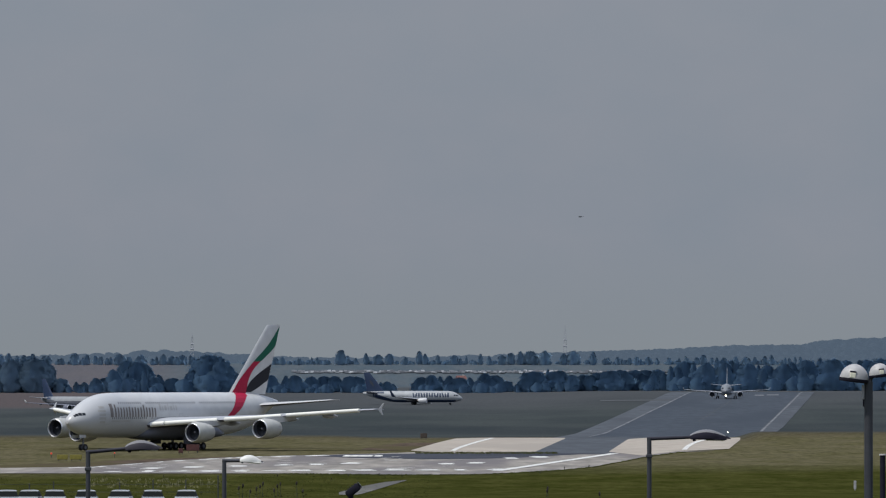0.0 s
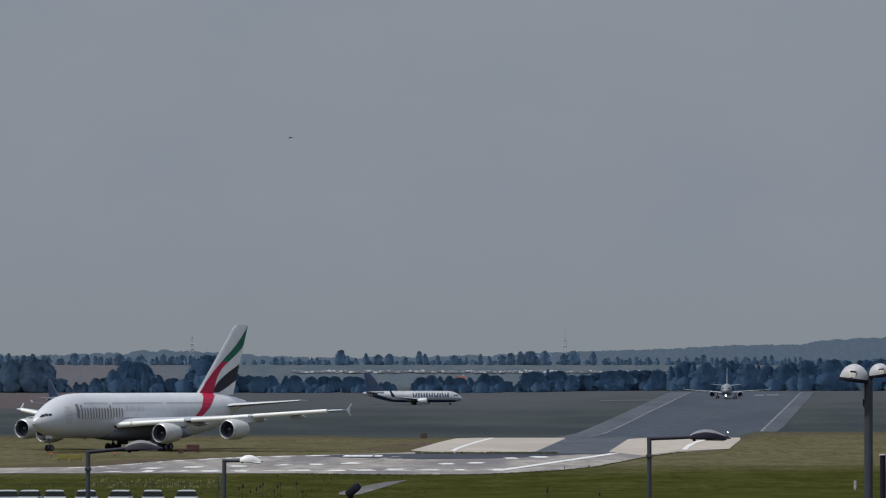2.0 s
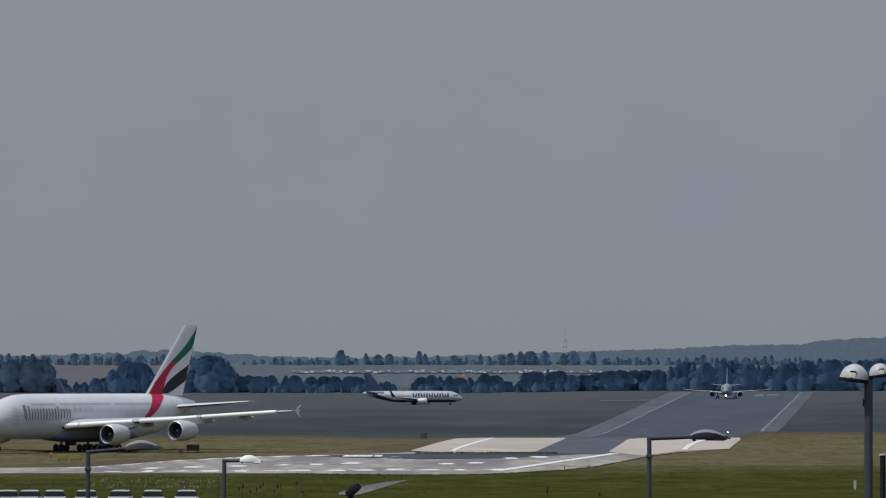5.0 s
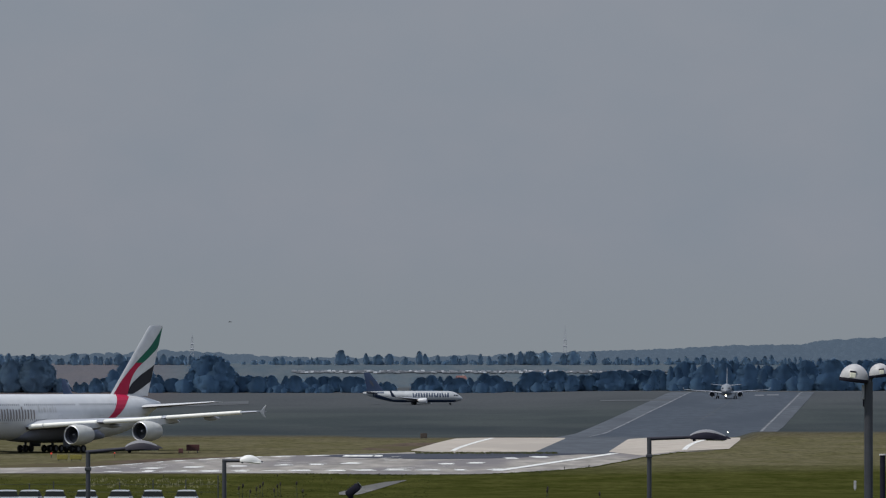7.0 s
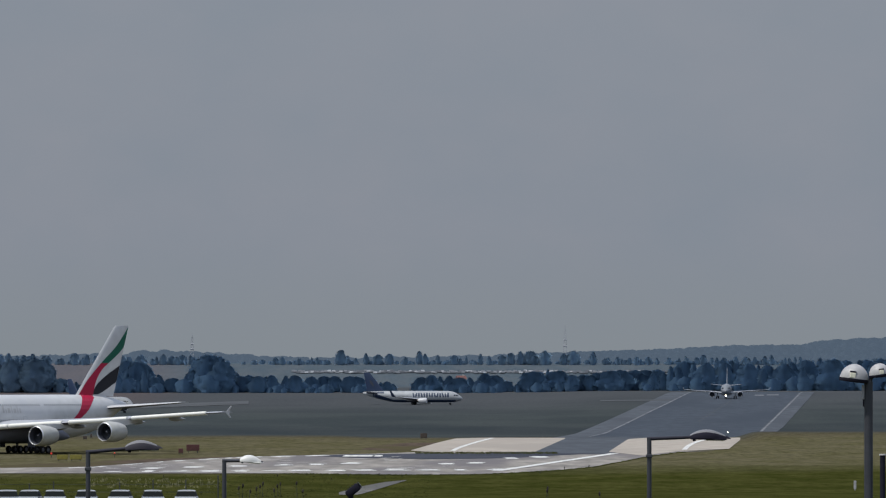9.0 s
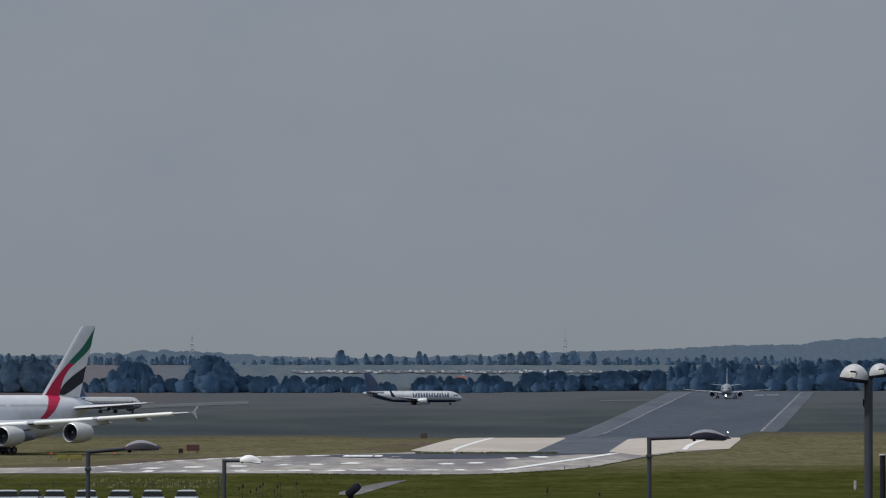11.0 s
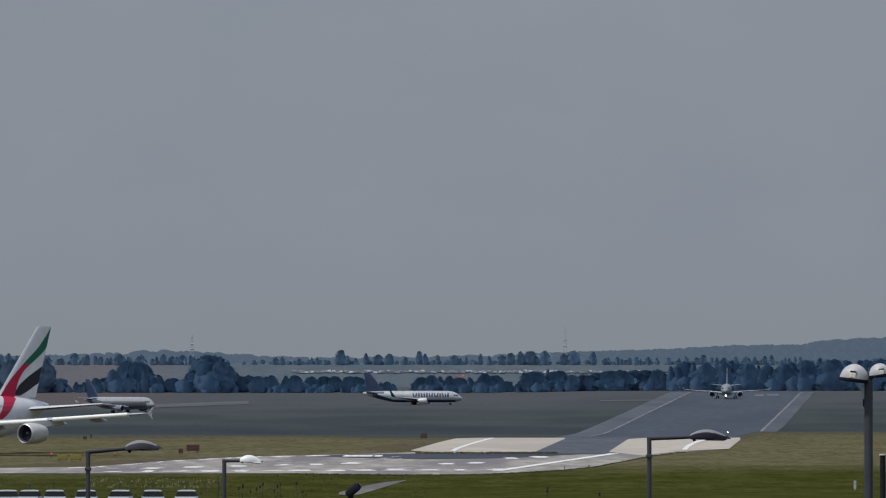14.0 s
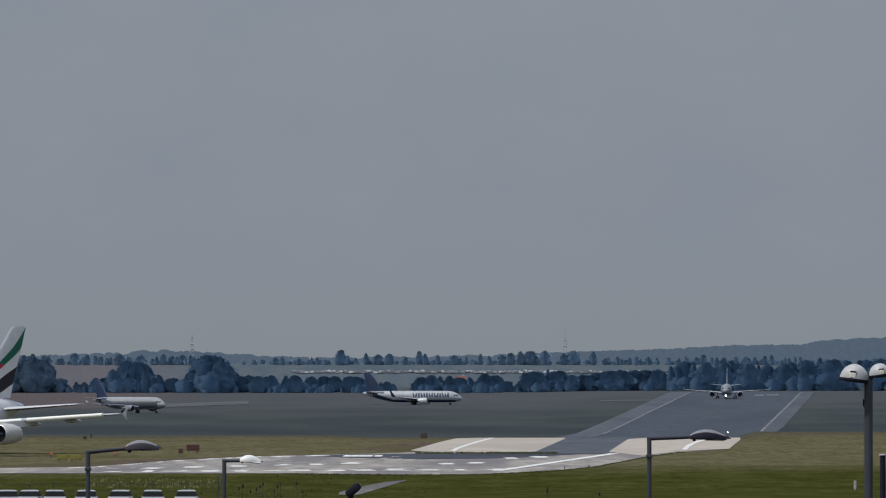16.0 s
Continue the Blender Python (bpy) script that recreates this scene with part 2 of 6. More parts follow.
def ground_material():
    """Mown green grass near, dry straw-coloured grass in the middle, dark field beyond in tones blued for haze; worn
    by noise.
    """
    m = bpy.data.materials.new("airfield_grass")
    m.use_nodes = True
    n, l = m.node_tree.nodes, m.node_tree.links
    b = n["Principled BSDF"]
    b.inputs["Roughness"].default_value = 0.95
    b.inputs["Specular IOR Level"].default_value = 0.0
    geo = n.new("ShaderNodeNewGeometry")
    sep = n.new("ShaderNodeSeparateXYZ")
    l.new(geo.outputs["Position"], sep.inputs[0])

    def noise_of(sx, sy, detail, sc):
        mp = n.new("ShaderNodeMapping")
        mp.inputs["Scale"].default_value = (sx, sy, 0.0)
        l.new(geo.outputs["Position"], mp.inputs["Vector"])
        t = n.new("ShaderNodeTexNoise")
        t.inputs["Scale"].default_value, t.inputs["Detail"].default_value = sc, detail
        l.new(mp.outputs[0], t.inputs["Vector"])
        return t.outputs["Fac"]

    def math_(op, a, b_):
        t = n.new("ShaderNodeMath")
        t.operation = op
        for i, v in enumerate((a, b_)):
            if isinstance(v, (int, float)):
                t.inputs[i].default_value = v
            else:
                l.new(v, t.inputs[i])
        return t.outputs[0]

    def step(v, lo, hi):
        t = n.new("ShaderNodeMapRange")
        t.interpolation_type = "SMOOTHSTEP"
        t.inputs["From Min"].default_value, t.inputs["From Max"].default_value = lo, hi
        l.new(v, t.inputs["Value"])
        return t.outputs[0]

    def mix(f, a, b_):
        t = n.new("ShaderNodeMix")
        t.data_type = "RGBA"
        l.new(f, t.inputs["Factor"])
        for k, v in (("A", a), ("B", b_)):
            if isinstance(v, tuple):
                t.inputs[k].default_value = (*v, 1)
            else:
                l.new(v, t.inputs[k])
        return t.outputs["Result"]

    wide = noise_of(1, 0.25, 4.0, 0.02)
    fine = noise_of(0.3, 0.06, 4.0, 0.35)
    grain = noise_of(1, 0.4, 6.0, 1.6)
    # the relief of the grass blurs into an even tone far off
    near = math_("SUBTRACT", 1.0, math_("MULTIPLY", step(sep.outputs["Y"], 2300.0, 2600.0), 0.75))
    mottle = noise_of(1, 0.12, 5.0, 0.55)
    y = math_("ADD", sep.outputs["Y"], math_("MULTIPLY", math_("SUBTRACT", wide, 0.5), 160.0))
    green = mix(step(fine, 0.3, 0.72), GRASS_A, GRASS_B)
    dry = mix(step(fine, 0.28, 0.74), DRY_A, DRY_B)
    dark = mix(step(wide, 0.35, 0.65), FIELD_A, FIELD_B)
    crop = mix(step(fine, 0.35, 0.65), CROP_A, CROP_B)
    # reddish ploughed field to the left of the far slope
    bare = math_("SUBTRACT", 1.0, step(sep.outputs["X"], -140.0, -105.0))
    crop = mix(math_("MULTIPLY", bare, 0.6), crop, (0.112, 0.094, 0.098))
    # the green fades into the dry grass earlier on the slope to the right
    yx = math_("ADD", y, math_("MULTIPLY", sep.outputs["X"], -0.9))
    c1 = mix(step(yx, 1610.0, 1840.0), green, dry)
    c1 = mix(math_("MULTIPLY", step(y, 2230.0, 2420.0), 0.6), c1, (0.060, 0.050, 0.036))
    # the dry grass blends out at the crest, standing for heat shimmer
    c1 = mix(math_("MULTIPLY", step(math_("ADD", y, math_("MULTIPLY", math_("SUBTRACT", mottle, 0.5), 90.0)), 2330.0, 2440.0), 0.7), c1, dark)
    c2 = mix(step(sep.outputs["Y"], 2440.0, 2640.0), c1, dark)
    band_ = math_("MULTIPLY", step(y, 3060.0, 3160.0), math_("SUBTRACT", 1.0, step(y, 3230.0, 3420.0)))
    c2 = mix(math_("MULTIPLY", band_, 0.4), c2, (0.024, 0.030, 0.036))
    c2 = mix(math_("MULTIPLY", step(y, 3560.0, 4380.0), 0.65), c2, SOIL_HAZED)
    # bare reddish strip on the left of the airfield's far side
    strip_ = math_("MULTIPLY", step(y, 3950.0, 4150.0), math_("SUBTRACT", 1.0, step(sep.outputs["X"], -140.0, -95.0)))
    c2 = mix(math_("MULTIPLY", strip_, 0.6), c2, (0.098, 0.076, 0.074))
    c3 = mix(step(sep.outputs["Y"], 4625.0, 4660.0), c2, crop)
    # ground under the far woods, blued for haze
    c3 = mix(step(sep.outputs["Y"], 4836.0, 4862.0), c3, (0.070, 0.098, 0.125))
    br = n.new("ShaderNodeHueSaturation")
    mr = n.new("ShaderNodeMapRange")
    mr.inputs["From Min"].default_value, mr.inputs["From Max"].default_value = 0.35, 0.65
    mr.inputs["To Min"].default_value, mr.inputs["To Max"].default_value = 0.66, 1.32
    l.new(math_("ADD", math_("MULTIPLY", math_("ADD", math_("MULTIPLY", grain, 0.45), math_("MULTIPLY", mottle, 0.55)), near), math_("MULTIPLY", math_("SUBTRACT", 1.0, near), 0.5)), mr.inputs["Value"])
    l.new(mr.outputs[0], br.inputs["Value"])
    l.new(c3, br.inputs["Color"])
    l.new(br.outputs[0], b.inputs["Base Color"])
    bp = n.new("ShaderNodeBump")
    bp.inputs["Strength"].default_value, bp.inputs["Distance"].default_value = 0.3, 0.15
    l.new(grain, bp.inputs["Height"])
    l.new(bp.outputs[0], b.inputs["Normal"])
    return m


GRASS_A, GRASS_B = (0.031, 0.035, 0.008), (0.053, 0.054, 0.015)
# this and the FIELD and CROP tones below are blued for haze
SOIL_HAZED = (0.074, 0.077, 0.083)
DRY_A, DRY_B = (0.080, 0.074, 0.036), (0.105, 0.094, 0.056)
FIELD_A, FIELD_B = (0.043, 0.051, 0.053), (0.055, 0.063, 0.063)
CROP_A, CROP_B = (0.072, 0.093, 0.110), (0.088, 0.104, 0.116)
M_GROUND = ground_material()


# ---------------------------------------------------------------- mesh helpers
def mesh_of(name, bm, mats, smooth=False):
    me = bpy.data.meshes.new(name)
    bmesh.ops.recalc_face_normals(bm, faces=bm.faces)
    bm.to_mesh(me)
    bm.free()
    for mt in (mats if isinstance(mats, (list, tuple)) else [mats]):
        me.materials.append(mt)
    if smooth:
        me.polygons.foreach_set("use_smooth", [True] * len(me.polygons))
        me.set_sharp_from_angle(angle=radians(38))
    return me


def part(name, bm, mat, parent=None, label="", smooth=False, at=None):
    ob = new(name, mesh_of(name, bm, mat, smooth))
    if parent is not None:
        ob.parent = parent
    if at is not None:
        ob.matrix_basis = at
    if label:
        ob["label"] = label
    return ob


def add_box(bm, x0, x1, y0, y1, z0, z1, bevel=0.0, mi=0, m=None):
    r = bmesh.ops.create_cube(bm, size=1.0)
    vs = r["verts"]
    bmesh.ops.transform(bm, matrix=Matrix.Translation(((x0 + x1) / 2, (y0 + y1) / 2, (z0 + z1) / 2)) @ Matrix.Diagonal((x1 - x0, y1 - y0, z1 - z0, 1)), verts=vs)
    faces = set(f for v in vs for f in v.link_faces)
    if bevel:
        es = list(set(e for v in vs for e in v.link_edges))
        rb = bmesh.ops.bevel(bm, geom=es, offset=bevel, segments=2, affect="EDGES", profile=0.5)
        vs = list(set(v for f in rb["faces"] for v in f.verts) | set(v for v in vs if v.is_valid))
        faces = set(f for v in vs for f in v.link_faces)
    for f in faces:
        f.material_index = mi
    if m is not None:
        bmesh.ops.transform(bm, matrix=m, verts=vs)
    return vs


def add_tube(bm, a, b, ra, rb, seg=12, mi=0):
    a, b = Vector(a), Vector(b)
    d = b - a
    q = d.to_track_quat("Z", "Y").to_matrix().to_4x4()
    r = bmesh.ops.create_cone(bm, cap_ends=True, segments=seg, radius1=ra, radius2=rb, depth=d.length)
    bmesh.ops.transform(bm, matrix=Matrix.Translation((a + b) / 2) @ q, verts=r["verts"])
    for f in set(f for v in r["verts"] for f in v.link_faces):
        f.material_index = mi
    return r["verts"]


def add_rings(bm, rings, close=True, cap=True, mi=0):
    """Loft a list of rings (lists of points)."""
    vr = [[bm.verts.new(p) for p in ring] for ring in rings]
    n = len(vr[0])
    for r0, r1 in zip(vr, vr[1:]):
        for i in range(n if close else n - 1):
            f = bm.faces.new((r0[i], r0[(i + 1) % n], r1[(i + 1) % n], r1[i]))
            f.material_index = mi
    if cap and close:
        for r in (vr[0], vr[-1]):
            f = bm.faces.new(r)
            f.material_index = mi
    return vr


def add_grid(bm, pts, mi=0):
    """Rows of points as a sheet."""
    add_rings(bm, pts, close=False, cap=False, mi=mi)


def lathe_x(bm, prof, seg=28, mi=0, cap=False):
    """Turn a profile of (x, r) about the x axis."""
    rings = [[(x, r * math.cos(2 * math.pi * i / seg), r * math.sin(2 * math.pi * i / seg)) for i in range(seg)] for x, r in prof]
    add_rings(bm, rings, cap=cap, mi=mi)


def smooth_table(rows, steps=6):
    """Catmull-Rom through the rows of a small table."""
    rows = [np.array(r, float) for r in rows]
    out = []
    for i in range(len(rows) - 1):
        p0, p1, p2, p3 = rows[max(i - 1, 0)], rows[i], rows[i + 1], rows[min(i + 2, len(rows) - 1)]
        h = p2[0] - p1[0]
        m1 = (p2 - p0) / max(p2[0] - p0[0], 1e-6) * h
        m2 = (p3 - p1) / max(p3[0] - p1[0], 1e-6) * h
        for k in range(steps):
            t = k / steps
            out.append((2 * t**3 - 3 * t**2 + 1) * p1 + (t**3 - 2 * t**2 + t) * m1 + (-2 * t**3 + 3 * t**2) * p2 + (t**3 - t**2) * m2)
    out.append(rows[-1])
    return np.array(out)


# ---------------------------------------------------------------- ground
PROFILE_L = [(-600, 6), (805, 6), (860, 5.9), (1150, 2.5), (1400, 0.1), (1640, -0.3), (1990, -0.5), (2075, 0.2), (2340, 0.15), (2420, 0.05), (2600, -2.2), (2800, -3.9), (3143, -4.1), (3700, -1.4), (4200, 0.1), (4540, 4.8), (4640, 5.6), (4700, 9), (4800, 15.6), (4850, 16.2), (4900, 17.0), (6000, 17.0)]
PROFILE_R = PROFILE_L[:13] + [(4120, 2.7), (4300, 4.1), (4480, 4.8), (4540, 5.2), (4640, 5.6), (4700, 9), (4800, 15.6), (4850, 16.2), (4900, 17.0), (6000, 17.0)]
YG = np.arange(-600, 6001, 4.0)
KERNEL = np.hanning(15) / np.hanning(15).sum()


def smooth_profile(rows):
    v = np.interp(YG, [r[0] for r in rows], [r[1] for r in rows])
    return np.convolve(np.pad(v, 7, mode="edge"), KERNEL, mode="valid")


ZL, ZR = smooth_profile(PROFILE_L), smooth_profile(PROFILE_R)
RIDGE = [(-1300, 0.5), (-205, -0.2), (-165, 0.8), (-130, 2.8), (-105, 1.5), (-60, -1.0), (0, -0.2), (50, 1.4), (105, 3.2), (135, 4.8), (165, 5.2), (178, 7.4), (205, 8.6), (1300, 9)]


def ground_z(x, y):
    a, b = float(np.interp(y, YG, ZL)), float(np.interp(y, YG, ZR))
    t = min(1.0, max(0.0, (x - 15) / 60))
    t = t * t * (3 - 2 * t)
    z = a + (b - a) * t
    r = float(np.interp(x, [q[0] for q in RIDGE], [q[1] for q in RIDGE]))
    k = min(1.0, max(0.0, (y - 4860) / 60))
    # low grass bank beside the runway's pale concrete
    s = min(1.0, max(0.0, (x - 65.0) / 6.0))
    bank = 1.3 * s * s * (3 - 2 * s) * min(1.0, max(0.0, (y - 2090) / 300)) * min(1.0, max(0.0, (2480 - y) / 60))
    # and a slight rise of the dry grass on the far side of it
    s = min(1.0, max(0.0, (-14.0 - x) / 12.0))
    rise = 0.45 * s * s * (3 - 2 * s) * min(1.0, max(0.0, (y - 2180) / 240)) * min(1.0, max(0.0, (2480 - y) / 50))
    return z + r * k + bank + rise


def build_ground():
    xs = sorted(set([-1300, -900, -600, -420, -320, -270] + list(range(-240, 241, 12)) + [-26, -23, -20, -17, -14, 62, 64, 66, 67, 68, 69, 70, 71, 74, 78] + [270, 320, 420, 600, 900, 1300]))
    ys = list(range(-600, 1200, 60)) + list(range(1200, 5000, 10)) + list(range(5000, 6001, 50))
    bm = bmesh.new()
    add_grid(bm, [[(x, y, ground_z(x, y)) for x in xs] for y in ys])
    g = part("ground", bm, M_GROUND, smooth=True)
    tagged(g, "mown airfield grass, green near, dry or dark and blued for haze farther off", "ground", kind="structure")


def strip(name, mat, left, right, y0, y1, lift, label="", category="", parent=None, step=10.0):
    """A paved strip between two lines x = left(y) and x = right(y), laid on the ground."""
    bm = bmesh.new()
    n = max(2, int((y1 - y0) / step) + 1)
    rows = []
    for i in range(n):
        y = y0 + (y1 - y0) * i / (n - 1)
        a, b = left(y), right(y)
        rows.append([(a + (b - a) * j / 7, y, ground_z(a + (b - a) * j / 7, y) + lift) for j in range(8)])
    add_grid(bm, rows)
    ob = part(name, bm, mat, parent, smooth=True)
    if parent is None:
        tagged(ob, label, category, kind="structure")
    elif label:
        ob["label"] = label
    return ob


RUN_A, RUN_B = -67.4, 0.0435      # runway centre line: x = A + B * y


def run_line(off):
    return lambda y: RUN_A + RUN_B * y + off


# ---------------------------------------------------------------- aircraft
def airfoil(s, y, z, chord, tc, s0, vertical=False, n=9):
    """Closed ring of one wing section; x runs forward, s aft from the nose."""
    up, lo = [], []
    for i in range(n):
        c = (1 - math.cos(math.pi * i / (n - 1))) / 2
        th = 5 * tc * (0.2969 * math.sqrt(c) - 0.126 * c - 0.3516 * c * c + 0.2843 * c**3 - 0.1036 * c**4) * chord
        up.append((c, th))
        lo.append((c, -th))
    ring = up + lo[-2:0:-1]
    if vertical:
        return [(s0 - s - c * chord, y + th, z) for c, th in ring]
    camber = 0.02 * chord
    return [(s0 - s - c * chord, y, z + th * (1.05 if th > 0 else 0.85) + camber * math.sin(math.pi * c)) for c, th in ring]


class Hull:
    """Fuselage of revolution-like rings from a small table (station, top, bottom, half width)."""

    def __init__(self, table, s0):
        self.t, self.s0 = smooth_table(table), s0

    def at(self, s):
        return [float(np.interp(s, self.t[:, 0], self.t[:, k])) for k in (1, 2, 3)]

    def mesh(self, seg=36):
        bm = bmesh.new()
        rings = []
        for s, top, bot, hw in self.t:
            zc, hh = (top + bot) / 2, max((top - bot) / 2, 0.03)
            rings.append([(self.s0 - s, max(hw, 0.03) * math.cos(2 * math.pi * i / seg), zc + hh * math.sin(2 * math.pi * i / seg)) for i in range(seg)])
        add_rings(bm, rings)
        return bm

    def point(self, s, z, side, off=0.02):
        top, bot, hw = self.at(s)
        zc, hh = (top + bot) / 2, (top - bot) / 2
        u = max(-0.999, min(0.999, (z - zc) / hh))
        y = hw * math.sqrt(1 - u * u)
        nrm = Vector((0, y / hw**2, (z - zc) / hh**2)).normalized()
        return (self.s0 - s, side * (y + off * nrm.y), z + off * nrm.z)

    def patch(self, bm, s0, s1, z0, z1, side, off=0.02, n=3, m=3, slant=0.0, mi=0):
        rows = []
        for j in range(m + 1):
            z = z0 + (z1 - z0) * j / m
            sh = slant * (z - z0)
            rows.append([self.point(s0 + sh + (s1 - s0) * i / n, z, side, off) for i in range(n + 1)])
        add_grid(bm, rows, mi)


def wing_pair(root, secs, tc, s0, mat, name, smooth=True):
    for side in (1, -1):
        bm = bmesh.new()
        add_rings(bm, [airfoil(s, side * y, z, c, tc * (1 - 0.3 * k / len(secs)), s0) for k, (y, s, c, z) in enumerate(secs)])
        # upper side in the wing's colour, underside in grey paint darkened for its shade
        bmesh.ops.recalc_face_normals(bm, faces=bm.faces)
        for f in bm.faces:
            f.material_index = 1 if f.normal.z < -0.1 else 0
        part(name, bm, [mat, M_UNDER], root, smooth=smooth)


def engine(root, x, y, z, length, r, wing_z, wing_x, cowl_mat, pylon_mat):
    """One turbofan under the wing: nacelle, polished lip, fan, spinner, nozzle and pylon. x is the inlet plane."""
    at = Matrix.Translation((x, y, z))
    bm = bmesh.new()
    lathe_x(bm, [(-0.10 * r, 0.905 * r), (-0.25 * r, 0.965 * r), (-0.15 * length, 1.0 * r), (-0.4 * length, 1.02 * r), (-0.7 * length, 0.95 * r), (-length, 0.76 * r), (-length, 0.72 * r), (-0.75 * length, 0.8 * r)], 32)
    cowl = part("engine_cowl", bm, cowl_mat, root, smooth=True, at=at)
    bm = bmesh.new()
    lathe_x(bm, [(-0.10 * r, 0.907 * r), (-0.02 * r, 0.89 * r), (0.0, 0.86 * r), (-0.03 * r, 0.83 * r), (-0.16 * r, 0.81 * r)], 32)
    part("inlet_lip", bm, M_METAL, cowl, "polished metal inlet lip", smooth=True)
    bm = bmesh.new()
    lathe_x(bm, [(-0.16 * r, 0.81 * r), (-0.5 * r, 0.79 * r), (-0.72 * r, 0.80 * r)], 32)
    part("inlet_duct", bm, M_DUCT, cowl, smooth=True)
    bm = bmesh.new()
    for i in range(22):
        a0 = 2 * math.pi * i / 22
        pts = []
        for rr, tw in ((0.24, 0.0), (0.5, 0.05), (0.79, 0.1)):
            pts.append([(-0.66 * r + 0.06 * r, rr * r * math.cos(a0 + tw), rr * r * math.sin(a0 + tw)), (-0.66 * r - 0.06 * r, rr * r * math.cos(a0 + tw + 0.24), rr * r * math.sin(a0 + tw + 0.24))])
        add_grid(bm, pts)
    lathe_x(bm, [(-0.76 * r, 0.80 * r), (-0.78 * r, 0.01)], 24)
    part("fan", bm, M_DARKM, cowl, "dark metal fan blades")
    bm = bmesh.new()
    lathe_x(bm, [(-0.30 * r, 0.01), (-0.36 * r, 0.09 * r), (-0.5 * r, 0.18 * r), (-0.66 * r, 0.24 * r)], 16)
    part("spinner", bm, M_DARKM, cowl, smooth=True)
    bm = bmesh.new()
    lathe_x(bm, [(-0.8 * length, 0.62 * r), (-1.12 * length, 0.44 * r), (-1.12 * length, 0.40 * r), (-1.0 * length, 0.36 * r), (-1.34 * length, 0.03 * r)], 20)
    part("exhaust_nozzle", bm, M_EXH, cowl, "dark bare metal exhaust cone", smooth=True)
    bm = bmesh.new()
    rings = []
    for xx, zb, zt, w in ((x - 0.32 * length, z + 0.92 * r, z + 1.12 * r, 0.10), (x - 0.7 * length, z + 0.75 * r, wing_z + 0.05, 0.24), (x - 1.15 * length, z + 0.62 * r, wing_z + 0.1, 0.28), (wing_x - 4.2 * r / 1.85, wing_z - 0.5 * r / 1.85, wing_z - 0.1, 0.12)):
        w *= r / 1.0 * 0.62
        rings.append([(xx, y - w, zb), (xx, y + w, zb), (xx, y + w, zt), (xx, y - w, zt)])
    add_rings(bm, rings)
    part("pylon", bm, pylon_mat, root)


WHEEL_CACHE = {}


def wheel(root, x, y, z, r, w):
    """One tyre with its rim; turns about its axle along y. Returns the part to be keyed."""
    key = (round(r, 3), round(w, 3))
    if key not in WHEEL_CACHE:
        bm = bmesh.new()
        prof = [(-w / 2 * 0.6, 0.52 * r), (-w / 2, 0.72 * r), (-w / 2 * 0.95, 0.9 * r), (-w / 2 * 0.55, r), (w / 2 * 0.55, r), (w / 2 * 0.95, 0.9 * r), (w / 2, 0.72 * r), (w / 2 * 0.6, 0.52 * r)]
        rings = [[(rr * math.cos(2 * math.pi * i / 20), yy, rr * math.sin(2 * math.pi * i / 20)) for i in range(20)] for yy, rr in prof]
        add_rings(bm, rings, cap=False)
        tyre = mesh_of("wheel", bm, M_TYRE, True)
        bm = bmesh.new()
        prof = [(-w / 2 * 0.62, 0.53 * r), (-w / 2 * 0.45, 0.3 * r), (-w / 2 * 0.7, 0.12 * r), (w / 2 * 0.7, 0.12 * r), (w / 2 * 0.45, 0.3 * r), (w / 2 * 0.62, 0.53 * r)]
        rings = [[(rr * math.cos(2 * math.pi * i / 16), yy, rr * math.sin(2 * math.pi * i / 16)) for i in range(16)] for yy, rr in prof]
        add_rings(bm, rings)
        for i in range(5):
            a = 2 * math.pi * i / 5
            add_box(bm, 0.3 * r, 0.44 * r, -w * 0.34, w * 0.34, -0.05 * r, 0.05 * r, m=Matrix.Rotation(a, 4, "Y"))
        WHEEL_CACHE[key] = (tyre, mesh_of("rim", bm, M_STRUT))
    t, rm = WHEEL_CACHE[key]
    ob = new("wheel", t)
    ob.parent = root
    ob.matrix_basis = Matrix.Translation((x, y, z))
    ri = new("rim", rm)
    ri.parent = ob
    return ob


def strut(root, x, y, z_top, r, axles, half, tube=0.22):
    """Leg of a landing gear with its bogie beam and axles."""
    bm = bmesh.new()
    add_tube(bm, (x, y, r), (x, y, z_top), tube * 0.75, tube)
    add_tube(bm, (x, y, z_top * 0.55), (x + 0.9, y, z_top), tube * 0.4, tube * 0.4)
    if len(axles) > 1:
        add_box(bm, min(axles), max(axles), y - tube * 0.6, y + tube * 0.6, r - tube * 0.5, r + tube * 0.5, 0.03)
    for a in axles:
        add_tube(bm, (a, y - half, r), (a, y + half, r), tube * 0.4, tube * 0.4)
    return part("gear_leg", bm, M_STRUT, root)


def title_row(root, hull, s0, s1, z0, side, widths, heights, gap, mat, slants=()):
    """Upright bars, each a part, in the place of a title."""
    k = (s1 - s0) / (sum(widths) + gap * (len(widths) - 1))
    s = s0
    for i, (w, h) in enumerate(zip(widths, heights)):
        bm = bmesh.new()
        lean = slants[i % len(slants)] if slants else 0.0
        hull.patch(bm, s - lean * h / 2, s - lean * h / 2 + w * k, z0, z0 + h, side, 0.03, 2, 3, slant=lean)
        part("title_bar", bm, mat, root)
        s += (w + gap) * k


def cabin_windows(hull, bm, s0, s1, z, pitch, w, h, side, skip=()):
    s = s0
    while s < s1:
        if not any(a < s < b for a, b in skip):
            hull.patch(bm, s, s + w, z - h / 2, z + h / 2, side, 0.025, 1, 1)
        s += pitch


